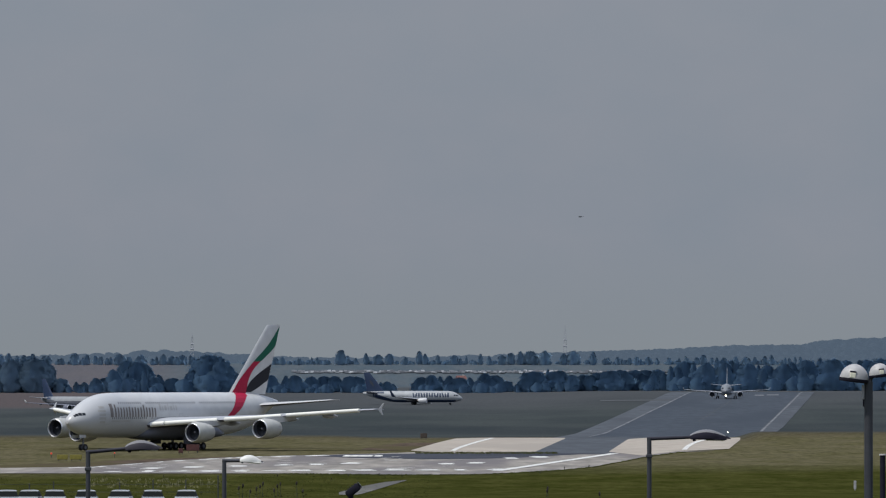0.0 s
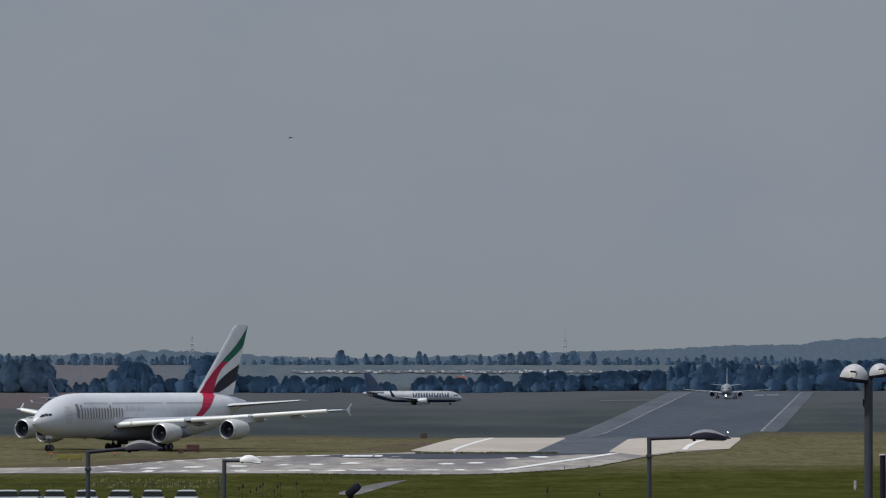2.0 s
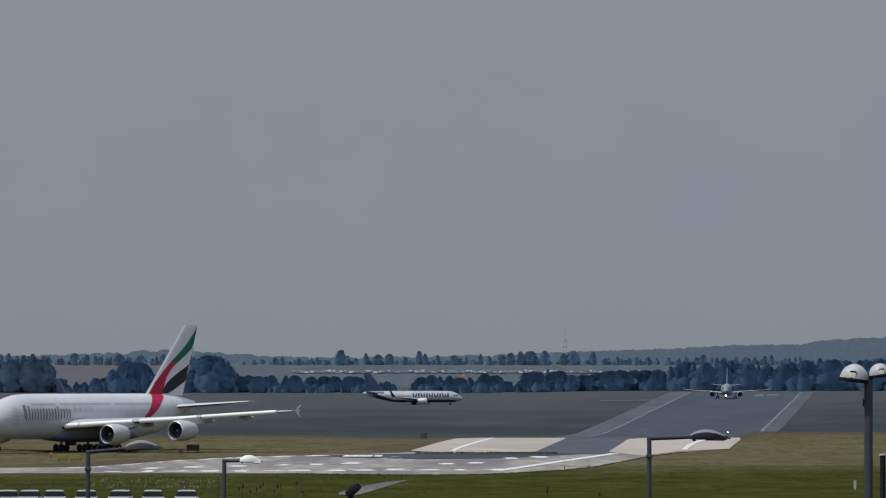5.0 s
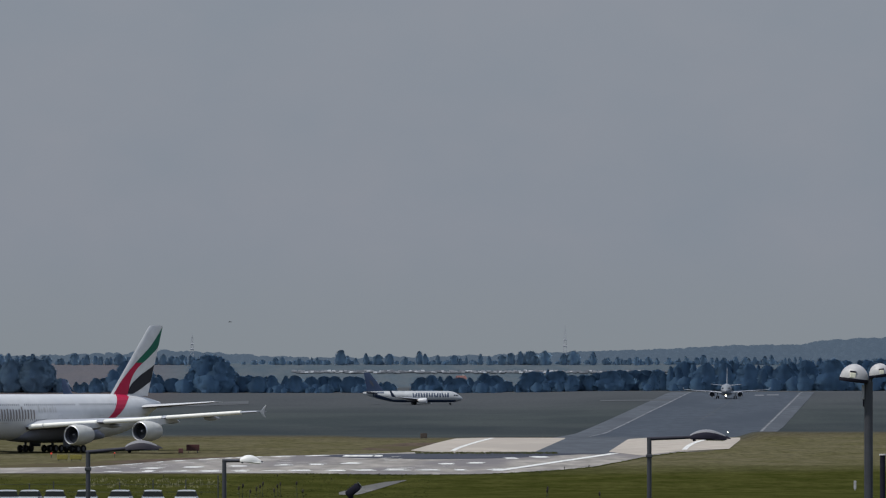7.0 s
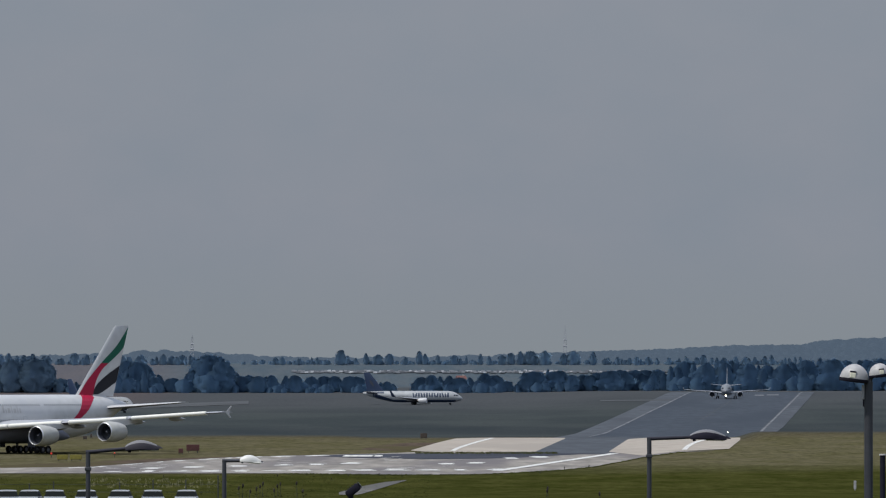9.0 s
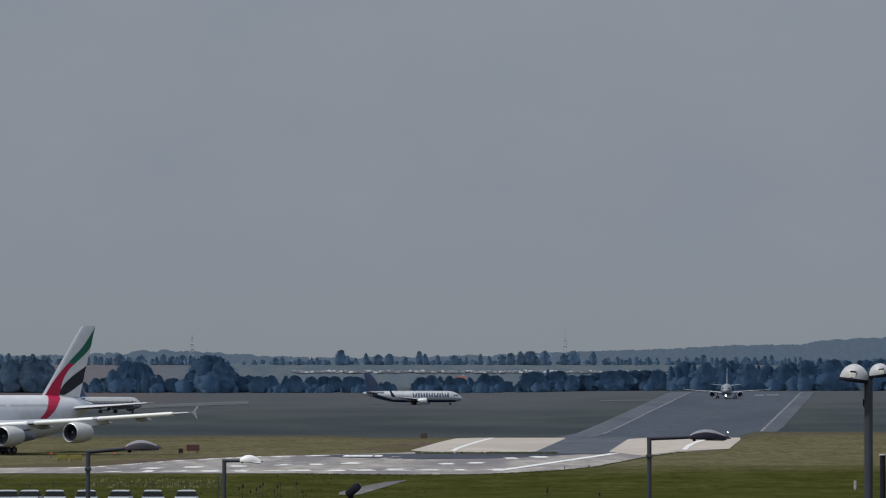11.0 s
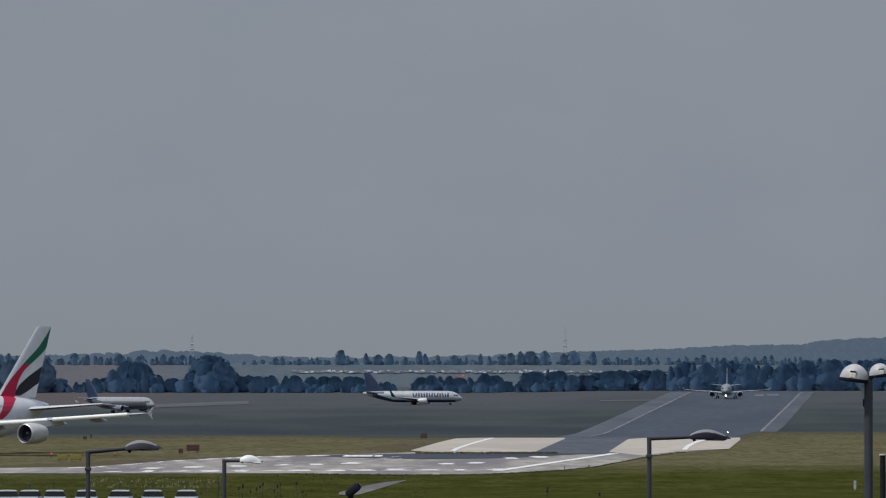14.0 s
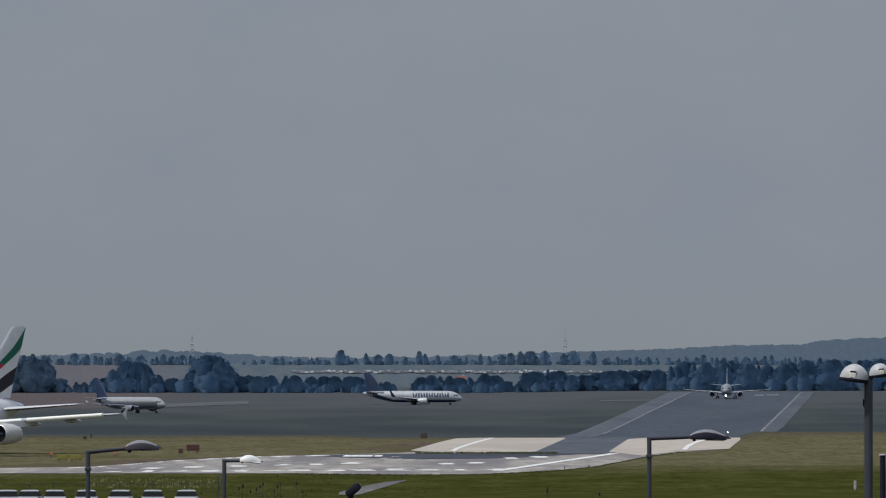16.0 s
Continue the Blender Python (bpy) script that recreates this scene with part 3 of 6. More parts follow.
def fin_surface(secs, tc, s0, side, c, h, off=0.03):
    """Point on the fin's side: c along the chord, h up the fin (0 to 1)."""
    (z0, sa, ca), (z1, sb, cb) = secs
    z = z0 + (z1 - z0) * h
    s, ch = sa + (sb - sa) * h, ca + (cb - ca) * h
    cc = min(max(c, 0.0), 1.0)
    th = 5 * tc * (0.2969 * math.sqrt(cc) - 0.126 * cc - 0.3516 * cc * cc + 0.2843 * cc**3 - 0.1036 * cc**4) * ch
    return (s0 - s - c * ch, side * (th + off), z)


def fin_band(root, name, secs, tc, s0, mat, rows, label, h0=None, h1=None):
    """A painted band on both sides of the fin. rows: (h, c front, c rear)."""
    bm = bmesh.new()
    t = smooth_table(rows, 5)
    for side in (1, -1):
        pts = []
        for h, a, b in t:
            a, b = min(a, 0.995), min(b, 0.995)
            if (h0 is None or h >= h0 - 1e-6) and (h1 is None or h <= h1 + 1e-6):
                pts.append([fin_surface(secs, tc, s0, side, a + (b - a) * k / 6, h) for k in range(7)])
        add_grid(bm, pts)
    return part(name, bm, mat, root, label)


def superjumbo():
    """White four-engined double-deck airliner with a red, green and black fin."""
    s0 = 35.0
    root = new("airliner")
    root.empty_display_size = 3
    tagged(root, "white double-deck four-engined airliner taxiing, striped tail fin", "airplane")
    hull = Hull([(0, 5.75, 5.15, 0.15), (0.7, 6.6, 4.4, 1.05), (1.8, 7.35, 3.75, 1.75), (3.2, 8.2, 3.25, 2.35), (5, 9.2, 2.85, 2.85), (7.5, 10.2, 2.6, 3.28), (10.5, 10.8, 2.45, 3.5), (15, 11.0, 2.4, 3.57), (30, 11.0, 2.4, 3.57), (46, 11.0, 2.5, 3.57), (53, 10.95, 3.2, 3.4), (59, 10.8, 4.8, 2.85), (62.6, 10.35, 6.7, 1.85), (65.4, 9.85, 7.9, 0.95), (67.4, 9.45, 8.6, 0.3)], s0)
    part("fuselage", hull.mesh(44), M_WHITE, root, smooth=True)
    # belly fairing, raised and dark to stand for shade under the wing
    bm = bmesh.new()
    rings = []
    for s, w, top, bot in ((19.5, 0.6, 3.4, 2.5), (21.5, 2.8, 4.6, 2.15), (25, 3.95, 5.9, 1.9), (31, 4.15, 6.2, 1.8), (38, 4.15, 6.0, 1.8), (43, 3.6, 5.2, 2.0), (47, 2.2, 3.8, 2.4), (49, 0.6, 3.2, 2.6)):
        zc, hh = (top + bot) / 2, (top - bot) / 2
        rings.append([(s0 - s, w * math.copysign(abs(math.cos(a)) ** 0.7, math.cos(a)), zc + hh * math.sin(a)) for a in [2 * math.pi * i / 28 for i in range(28)]])
    add_rings(bm, rings)
    part("belly_fairing", bm, M_BELLY, root, "belly fairing, shade under the wing in its dark grey", smooth=True)
    secs = [(2.6, 20.4, 19.0, 4.75), (5.5, 22.6, 16.4, 5.05), (9, 25.0, 13.8, 5.35), (14.6, 28.8, 10.8, 5.78), (20, 32.5, 9.0, 6.15), (25.4, 36.1, 7.3, 6.65), (32, 40.6, 5.7, 7.2), (37, 44.0, 4.4, 7.6), (39.0, 45.5, 3.4, 7.75)]
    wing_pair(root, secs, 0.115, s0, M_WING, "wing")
    for side in (1, -1):
        # slats along the leading edge, in sections
        for y0, y1 in ((3.7, 5.75), (5.95, 14.2), (15.3, 24.3), (25.1, 36.6)):
            bm = bmesh.new()
            rings = []
            for k in range(5):
                y = y0 + (y1 - y0) * k / 4
                s, c, z = [float(np.interp(y, [q[0] for q in secs], [q[j] for q in secs])) for j in (1, 2, 3)]
                r = 0.007 * c + 0.25
                rings.append([(s0 - s + 0.12 - r * 1.5 * (1 - math.cos(a)), side * y, z + 0.02 + r * 1.3 * math.sin(a)) for a in [-2.2 + 4.4 * i / 8 for i in range(9)]])
            add_rings(bm, rings)
            part("slat", bm, M_SLAT, root, "white leading edge slat", smooth=True)
        # flap track fairings
        for y in (7.5, 11.5, 18.5, 22.5, 29.5):
            s, c, z = [float(np.interp(y, [q[0] for q in secs], [q[j] for q in secs])) for j in (1, 2, 3)]
            bm = bmesh.new()
            lathe_x(bm, [(2.6, 0.02), (2.0, 0.3), (0.5, 0.48), (-1.2, 0.36), (-2.6, 0.03)], 12)
            part("flap_fairing", bm, M_GREYP, root, smooth=True, at=Matrix.Translation((s0 - s - 0.86 * c, side * y, z - 0.5)))
        # wing tip fence
        bm = bmesh.new()
        tipx, tipy, tipz = s0 - 45.6, side * 39.15, 7.75
        rings = []
        for z, xf, ch, yy in ((-1.05, -2.2, 0.35, 0.12), (-0.5, -1.6, 0.65, 0.04), (0, -0.9, 1.4, 0.0), (0.5, -1.6, 0.75, 0.05), (1.2, -2.4, 0.4, 0.16)):
            rings.append([(tipx + xf, tipy + side * yy, tipz + z), (tipx + xf - ch * 0.4, tipy + side * (yy + 0.09), tipz + z), (tipx + xf - ch, tipy + side * yy, tipz + z), (tipx + xf - ch * 0.4, tipy + side * (yy - 0.09), tipz + z)])
        add_rings(bm, rings)
        part("wingtip_fence", bm, M_WHITE, root)
    tail = [(1.0, 56.6, 9.4, 8.3), (8, 60.9, 6.2, 8.88), (14.8, 64.7, 3.3, 9.45)]
    wing_pair(root, tail, 0.09, s0, M_WHITE, "tailplane")
    fsecs, ftc = ((10.6, 51.4, 12.2), (24.1, 64.1, 4.4)), 0.085
    bm = bmesh.new()
    rings = [airfoil(51.4 + 12.7 * h, 0, 10.6 + 13.5 * h, 12.2 - 7.8 * h, ftc, s0, True) for h in (0, 0.25, 0.5, 0.75, 0.97)]
    rings.append(airfoil(64.3, 0, 24.1, 4.0, 0.03, s0, True))
    add_rings(bm, rings)
    part("tail_fin", bm, M_WHITE, root, smooth=True)
    ribbon = [(0.0, 0.04, 0.41), (0.08, 0.05, 0.38), (0.2, 0.06, 0.33), (0.32, 0.11, 0.33), (0.42, 0.18, 0.41), (0.544, 0.31, 0.66), (0.70, 0.56, 0.98), (0.853, 0.77, 0.99), (0.985, 0.985, 0.99)]
    fin_band(root, "red_band", fsecs, ftc, s0, M_RED, ribbon, "red painted band", h1=0.47)
    fin_band(root, "green_band", fsecs, ftc, s0, M_GREEN, ribbon, "green painted band", h0=0.45)
    fin_band(root, "black_band", fsecs, ftc, s0, M_BLACK, [(0.03, 0.40, 0.54), (0.09, 0.37, 0.71), (0.16, 0.39, 0.87), (0.206, 0.43, 0.985), (0.31, 0.61, 0.99), (0.44, 0.985, 0.99)], "black painted band")
    for side in (1, -1):
        bm = bmesh.new()
        rows = []
        for z, sa, wd in ((10.85, 52.2, 4.2), (10.4, 51.4, 3.9), (9.8, 50.5, 3.5), (9.0, 49.6, 3.1), (8.2, 48.8, 2.8), (7.4, 47.8, 2.5), (6.6, 46.6, 2.2), (5.8, 45.2, 1.9), (5.2, 44.0, 1.6)):
            rows.append([hull.point(sa + wd * j / 4, z, side, 0.05) for j in range(5)])
        add_grid(bm, rows)
        part("red_sweep", bm, M_RED, root, "red painted sweep")
        title_row(root, hull, 9.1, 23.4, 6.35, side, (0.62, 0.34, 0.26, 0.3, 0.3, 0.3, 0.32, 0.34, 0.3, 0.34, 0.34, 0.32, 0.3, 0.34, 0.3, 0.34), (2.55, 2.4, 1.85, 1.8, 1.85, 1.8, 1.95, 1.8, 1.85, 1.75, 1.85, 2.3, 1.8, 1.75, 1.8, 1.7), 0.34, M_GOLD)
        title_row(root, hull, 24.6, 30.2, 7.6, side, (0.5, 0.3, 0.7, 0.25, 0.7, 0.3, 0.4), (1.3, 0.7, 0.9, 1.5, 0.8, 1.4, 0.9), 0.4, M_PALEGOLD)
        bm = bmesh.new()
        hull.patch(bm, 9.4, 15.2, 5.5, 5.72, side, 0.03, 8, 1)
        part("subtitle_bar", bm, M_PALEGOLD, root, "pale bronze bar")
        for z, a, b in ((5.2, 6.2, 7.6), (5.9, 6.0, 7.8), (6.6, 6.1, 7.7), (7.3, 5.9, 7.8), (8.0, 6.3, 7.6)):
            bm = bmesh.new()
            hull.patch(bm, a, b, z, z + 0.45, side, 0.03, 2, 2)
            part("crest_bar", bm, M_PALEGOLD, root)
        doors = ((7.6, 8.9), (20.2, 21.4), (30.8, 32.0), (43.6, 44.9), (53.6, 54.8))
        bm = bmesh.new()
        cabin_windows(hull, bm, 9.5, 55.5, 6.15, 0.62, 0.27, 0.36, side, doors)
        cabin_windows(hull, bm, 12.0, 50.5, 9.05, 0.62, 0.27, 0.36, side, ((19.2, 20.6), (36.2, 37.6)))
        tagged(part("cabin_windows", bm, M_CABINW, root, "rows of small dark cabin windows"), kind="stuff")
        for a, b in doors:
            bm = bmesh.new()
            for (p, q, r_, t) in ((a, b, 4.95, 5.0), (a, b, 6.9, 6.95), (a, a + 0.05, 4.95, 6.95), (b - 0.05, b, 4.95, 6.95)):
                hull.patch(bm, p, q, r_, t, side, 0.022, 2, 2)
            part("door_outline", bm, M_GREYP, root)
    # cockpit glass
    for side in (1, -1):
        for a, b, z0, z1 in ((0.92, 1.22, 6.42, 6.74), (1.25, 1.68, 6.55, 7.0), (1.76, 2.28, 6.65, 7.15), (2.36, 2.95, 6.7, 7.15)):
            bm = bmesh.new()
            hull.patch(bm, a, b, z0, z1, side, 0.03, 2, 2, slant=0.35)
            part("cockpit_window", bm, M_GLASSD, root, "dark cockpit glass")
    for y, s, z, wz, wx in ((13.9, 21.0, 3.4, 5.5, 28.4), (24.5, 28.2, 4.1, 6.4, 35.6)):
        for side in (1, -1):
            engine(root, s0 - s, side * y, z, 5.4, 1.95, wz, s0 - wx, M_COWL, M_WHITE)
    # landing gear
    wheels = []
    r = 0.70
    strut(root, s0 - 4.9, 0, 3.0, 0.63, (s0 - 4.9,), 0.55, 0.2)
    for y in (-0.5, 0.5):
        wheels.append((wheel(root, s0 - 4.9, y, 0.63, 0.63, 0.42), 0.63))
    for side in (1, -1):
        strut(root, s0 - 33.2, side * 6.2, 4.6, r, (s0 - 32.4, s0 - 34.0), 0.75, 0.3)
        for ax in (32.4, 34.0):
            for dy in (-0.68, 0.68):
                wheels.append((wheel(root, s0 - ax, side * 6.2 + dy, r, r, 0.5), r))
        strut(root, s0 - 37.0, side * 2.65, 3.0, r, (s0 - 35.3, s0 - 37.0, s0 - 38.7), 0.75, 0.3)
        for ax in (35.3, 37.0, 38.7):
            for dy in (-0.75, 0.75):
                wheels.append((wheel(root, s0 - ax, side * 2.65 + dy, r, r, 0.5), r))
        bm = bmesh.new()
        add_box(bm, s0 - 35.0, s0 - 31.6, side * 4.0 - 0.06, side * 4.0 + 0.06, 1.1, 2.5, 0.03)
        part("gear_door", bm, M_BELLY, root)
        bm = bmesh.new()
        add_box(bm, s0 - 4.6, s0 - 2.6, side * 0.85 - 0.04, side * 0.85 + 0.04, 2.45, 3.0, 0.02)
        part("gear_door", bm, M_WHITE, root)
        bm = bmesh.new()
        q = bmesh.ops.create_uvsphere(bm, u_segments=12, v_segments=8, radius=0.13)
        bmesh.ops.translate(bm, verts=q["verts"], vec=(s0 - 4.55, side * 0.45, 1.95))
        part("taxi_light", bm, M_LAMPG, root, "unlit taxi light on the nose gear")
    return root, wheels


def twinjet(name, label, fin_mat, title_mat=None, winglet_mat=None, lights=False, cowl_mat=None, yellow_mark=False, low=0.0, aft=0.0, fin_top=11.95, hull_mat=None, wing_mat=None, belly_mat=None, title_at=(4.9, 18.6), belly_edge=2.35):
    """White narrow-body twin-engined airliner, about 38 m long."""
    s0 = 18.0
    root = new(name)
    root.empty_display_size = 2
    tagged(root, label, "airplane")
    hull = Hull([(0, 3.05, 2.75, 0.1), (0.5, 3.55, 2.25, 0.75), (1.4, 4.25, 1.85, 1.3), (2.6, 5.05, 1.6, 1.65), (4.2, 5.55, 1.45, 1.88), (6.5, 5.68, 1.4, 1.95), (16, 5.7, 1.4, 1.97), (25, 5.7, 1.45, 1.97), (28.5, 5.68, 1.9, 1.85), (32, 5.62, 2.75, 1.45), (35.2, 5.45, 3.65, 0.85), (37.8, 5.15, 4.4, 0.25)], s0)
    hull.t[:, 1:3] -= low
    part("fuselage", hull.mesh(32), hull_mat or M_WHITE, root, smooth=True)
    bm = bmesh.new()
    rings = []
    for s, w, top, bot in ((11.2, 0.4, 2.1, 1.5), (13, 1.75, 2.5, 1.2), (17, 2.1, 2.7, 1.1), (20.5, 1.9, 2.5, 1.15), (23, 0.4, 2.0, 1.5)):
        zc, hh = (top + bot) / 2, (top - bot) / 2
        rings.append([(s0 - s, w * math.cos(a), zc + hh * math.sin(a)) for a in [2 * math.pi * i / 20 for i in range(20)]])
    add_rings(bm, rings)
    part("belly_fairing", bm, M_GREYP, root, smooth=True)
    secs = [(yy, ss + aft, cc, zz - low) for yy, ss, cc, zz in ((1.5, 11.6, 7.0, 2.15), (5.9, 14.9, 4.3, 2.75), (11, 17.8, 2.9, 3.1), (16.4, 20.9, 1.7, 3.5))]
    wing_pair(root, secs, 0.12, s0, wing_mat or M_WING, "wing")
    # dark lower hull: navy livery on one jet, side shade on the other
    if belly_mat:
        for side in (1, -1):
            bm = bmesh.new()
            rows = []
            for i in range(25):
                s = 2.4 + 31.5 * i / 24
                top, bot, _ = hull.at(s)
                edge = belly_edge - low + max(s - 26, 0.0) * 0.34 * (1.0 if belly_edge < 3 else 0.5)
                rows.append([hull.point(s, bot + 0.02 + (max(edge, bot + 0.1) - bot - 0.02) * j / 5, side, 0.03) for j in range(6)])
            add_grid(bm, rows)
            part("belly_paint_and_shade", bm, belly_mat, root, "dark lower hull, as livery or as side shade")
    for side in (1, -1):
        bm = bmesh.new()
        rings = []
        for dy, dz, xf, ch in ((-0.1, 0.0, 0.0, 1.65), (0.3, 0.35, -0.5, 1.4), (0.55, 1.2, -1.1, 1.0), (0.7, 2.3, -1.9, 0.6)):
            x, y, z = s0 - 20.9 - aft + xf, side * (16.4 + dy * (0.4 if not winglet_mat else 1)), 3.5 - low + dz * (0.45 if not winglet_mat else 1)
            rings.append([(x, y, z), (x - ch * 0.4, y + side * 0.06, z), (x - ch, y, z), (x - ch * 0.4, y - side * 0.06, z)])
        add_rings(bm, rings)
        part("winglet", bm, winglet_mat or M_WHITE, root, "dark painted winglet" if winglet_mat else "")
        for y in (4.2, 8.2, 11.6):
            s, c, z = [float(np.interp(y, [q[0] for q in secs], [q[j] for q in secs])) for j in (1, 2, 3)]
            bm = bmesh.new()
            lathe_x(bm, [(1.3, 0.02), (0.8, 0.17), (0.0, 0.22), (-1.3, 0.02)], 10)
            part("flap_fairing", bm, M_GREYP, root, smooth=True, at=Matrix.Translation((s0 - s - 0.85 * c, side * y, z - 0.22)))
    wing_pair(root, [(0.5, 31.6, 4.4, 4.9 - low), (6.2, 35.2, 1.5, 5.5 - low)], 0.09, s0, hull_mat or M_WHITE, "tailplane")
    fsecs = ((5.3 - low, 29.6, 6.6), (fin_top, 35.2, 2.3))
    fh = fin_top - 5.3 + low
    bm = bmesh.new()
    add_rings(bm, [airfoil(29.6 + 5.6 * h, 0, 5.3 - low + fh * h, 6.6 - 4.3 * h, 0.09, s0, True) for h in (0, 0.5, 0.97)] + [airfoil(35.3, 0, fin_top, 2.1, 0.04, s0, True)])
    part("tail_fin", bm, fin_mat, root, smooth=True)
    if yellow_mark:
        fin_band(root, "fin_mark", fsecs, 0.09, s0, M_YELLOW, [(0.3, 0.45, 0.5), (0.45, 0.38, 0.62), (0.6, 0.45, 0.6)], "faint pale mark")
    if fin_mat is not M_WHITE:
        for side in (1, -1):
            bm = bmesh.new()
            hull.patch(bm, 29.6, 36.4, 4.7 - low, 5.35 - low, side, 0.03, 5, 2, slant=0.0)
            part("tail_paint", bm, fin_mat, root)
    for side in (1, -1):
        if title_mat:
            title_row(root, hull, title_at[0], title_at[1], 3.3 - low, side, (0.42, 0.34, 0.4, 0.36, 0.4, 0.4, 0.36, 0.36, 0.42, 0.36, 0.4, 0.42, 0.4, 0.36), (1.7, 1.5, 1.7, 1.62, 1.7, 1.6, 1.7, 1.6, 1.7, 1.65, 1.7, 1.7, 1.7, 1.5), 0.26, title_mat, (0.0, 0.1, 0.3, 0.0, -0.25, 0.25, 0.0, 0.2))
        bm = bmesh.new()
        cabin_windows(hull, bm, 5.6, 30.5, 3.75 - low, 0.51, 0.24, 0.34, side)
        tagged(part("cabin_windows", bm, M_CABINW, root), kind="stuff")
        for a, b, z0, z1 in ((1.35, 1.75, 3.75, 4.2), (1.85, 2.35, 3.8, 4.3), (2.45, 2.95, 3.85, 4.3)):
            bm = bmesh.new()
            hull.patch(bm, a, b, z0 - low, z1 - low, side, 0.025, 2, 2, slant=0.3)
            part("cockpit_window", bm, M_GLASSD, root)
        engine(root, s0 - 10.9 - aft, side * 5.4, 1.75 - low * 0.5, 3.2, 1.12, 2.5 - low, s0 - 14.6 - aft, cowl_mat or M_WHITE, M_GREYP)
        strut(root, s0 - 18.4, side * 3.4, 2.3, 0.55, (s0 - 18.4,), 0.5, 0.14)
    wheels = []
    for side in (1, -1):
        for dy in (-0.42, 0.42):
            wheels.append((wheel(root, s0 - 18.4, side * 3.4 + dy, 0.55, 0.55, 0.4), 0.55))
    strut(root, s0 - 4.6, 0, 1.9, 0.38, (s0 - 4.6,), 0.3, 0.1)
    for dy in (-0.26, 0.26):
        wheels.append((wheel(root, s0 - 4.6, dy, 0.38, 0.38, 0.24), 0.38))
    if lights:
        bm = bmesh.new()
        r = bmesh.ops.create_uvsphere(bm, u_segments=12, v_segments=8, radius=0.34)
        bmesh.ops.transform(bm, matrix=Matrix.Translation((s0 - 4.2, 0, 1.25)) @ Matrix.Diagonal((0.4, 1, 1, 1)), verts=r["verts"])
        part("landing_light", bm, M_LAND, root, "lit nose landing light")
    return root, wheels


# ---------------------------------------------------------------- lamps and posts
def street_lamp(label, at, height, arm, head_len, head_h, tilt, shell_mat, dark_under=True, pole_r=0.05, arm_rise=0.0, body_mat=None):
    """Steel pole with a side arm along +x and a shell-shaped luminaire."""
    root = new("street_lamp")
    root.matrix_basis = at
    tagged(root, label, "street lamp", group="street lamps")
    bm = bmesh.new()
    add_tube(bm, (0, 0, 0), (0, 0, height), pole_r * 1.25, pole_r, 16)
    add_tube(bm, (0, 0, 0), (0, 0, 1.1), pole_r * 1.7, pole_r * 1.6, 16)
    pole = part("pole", bm, M_GALV, root, smooth=True)
    bm = bmesh.new()
    add_box(bm, -0.06, 0.06, -0.06, 0.06, height * 0.965 - 0.03, height * 0.965 + 0.03, 0.01)
    part("clamp", bm, M_GALV, pole)
    bm = bmesh.new()
    add_tube(bm, (-pole_r, 0, height - 0.02), (arm, 0, height - 0.02 + arm_rise), pole_r * 0.85, pole_r * 0.75, 12)
    part("arm", bm, M_ARM if dark_under else M_GALV, root, smooth=True)
    m = Matrix.Translation((arm, 0, height - 0.02 + arm_rise)) @ Matrix.Rotation(radians(tilt), 4, "Y")
    # rounded shell
    bm = bmesh.new()
    rings, inner = [], []
    for k in range(11):
        u = k / 10
        w = head_len * 0.21 * (0.55 + 0.45 * math.sin(math.pi * min(1, u * 1.25 + 0.1))) * (1 - 0.55 * max(0, u - 0.6) / 0.4)
        h = head_h * max(0.05, math.sin(math.pi * (0.13 + 0.85 * u ** 0.9)))
        h = max(h, 0.012)
        x = head_len * u - 0.03
        lo, hi = (radians(44), radians(136)) if dark_under else (0.0, math.pi)
        rings.append([(x, w * math.cos(lo + (hi - lo) * i / 12), -0.02 + h * math.sin(lo + (hi - lo) * i / 12)) for i in range(13)])
        inner.append([(x + 0.004, 0.985 * w * math.cos(math.pi * i / 12), -0.02 + 0.975 * h * math.sin(math.pi * i / 12)) for i in range(13)])
    add_rings(bm, rings)
    head = part("lamp_shell", bm, shell_mat, root, smooth=True, at=m)
    # shell below the lit cap, its shade put into a dark colour
    if dark_under:
        bm = bmesh.new()
        add_rings(bm, inner)
        part("shell_shade_side", bm, body_mat or M_LAMPD, head, "lower side of the lamp shell, shade in its colour", smooth=True)
    bm = bmesh.new()
    add_box(bm, -0.02, head_len * 0.86, -head_len * 0.17, head_len * 0.17, -0.042, -0.021, 0.008)
    part("lamp_base", bm, M_LAMPD if dark_under else shell_mat, head)
    bm = bmesh.new()
    add_box(bm, head_len * 0.34, head_len * 0.82, -head_len * 0.13, head_len * 0.13, -0.058, -0.043, 0.006)
    part("lamp_lens", bm, M_LENS, head)
    bm = bmesh.new()
    add_box(bm, 0.02, 0.08, -0.03, 0.03, -0.075, -0.043, 0.01)
    part("photocell", bm, M_LAMPD, head)
    if not dark_under:
        bm = bmesh.new()
        add_box(bm, head_len * 0.84, head_len * 0.93, -0.05, 0.05, 0.0, 0.03, 0.008)
        part("latch", bm, M_LAMPD, head)
    return root


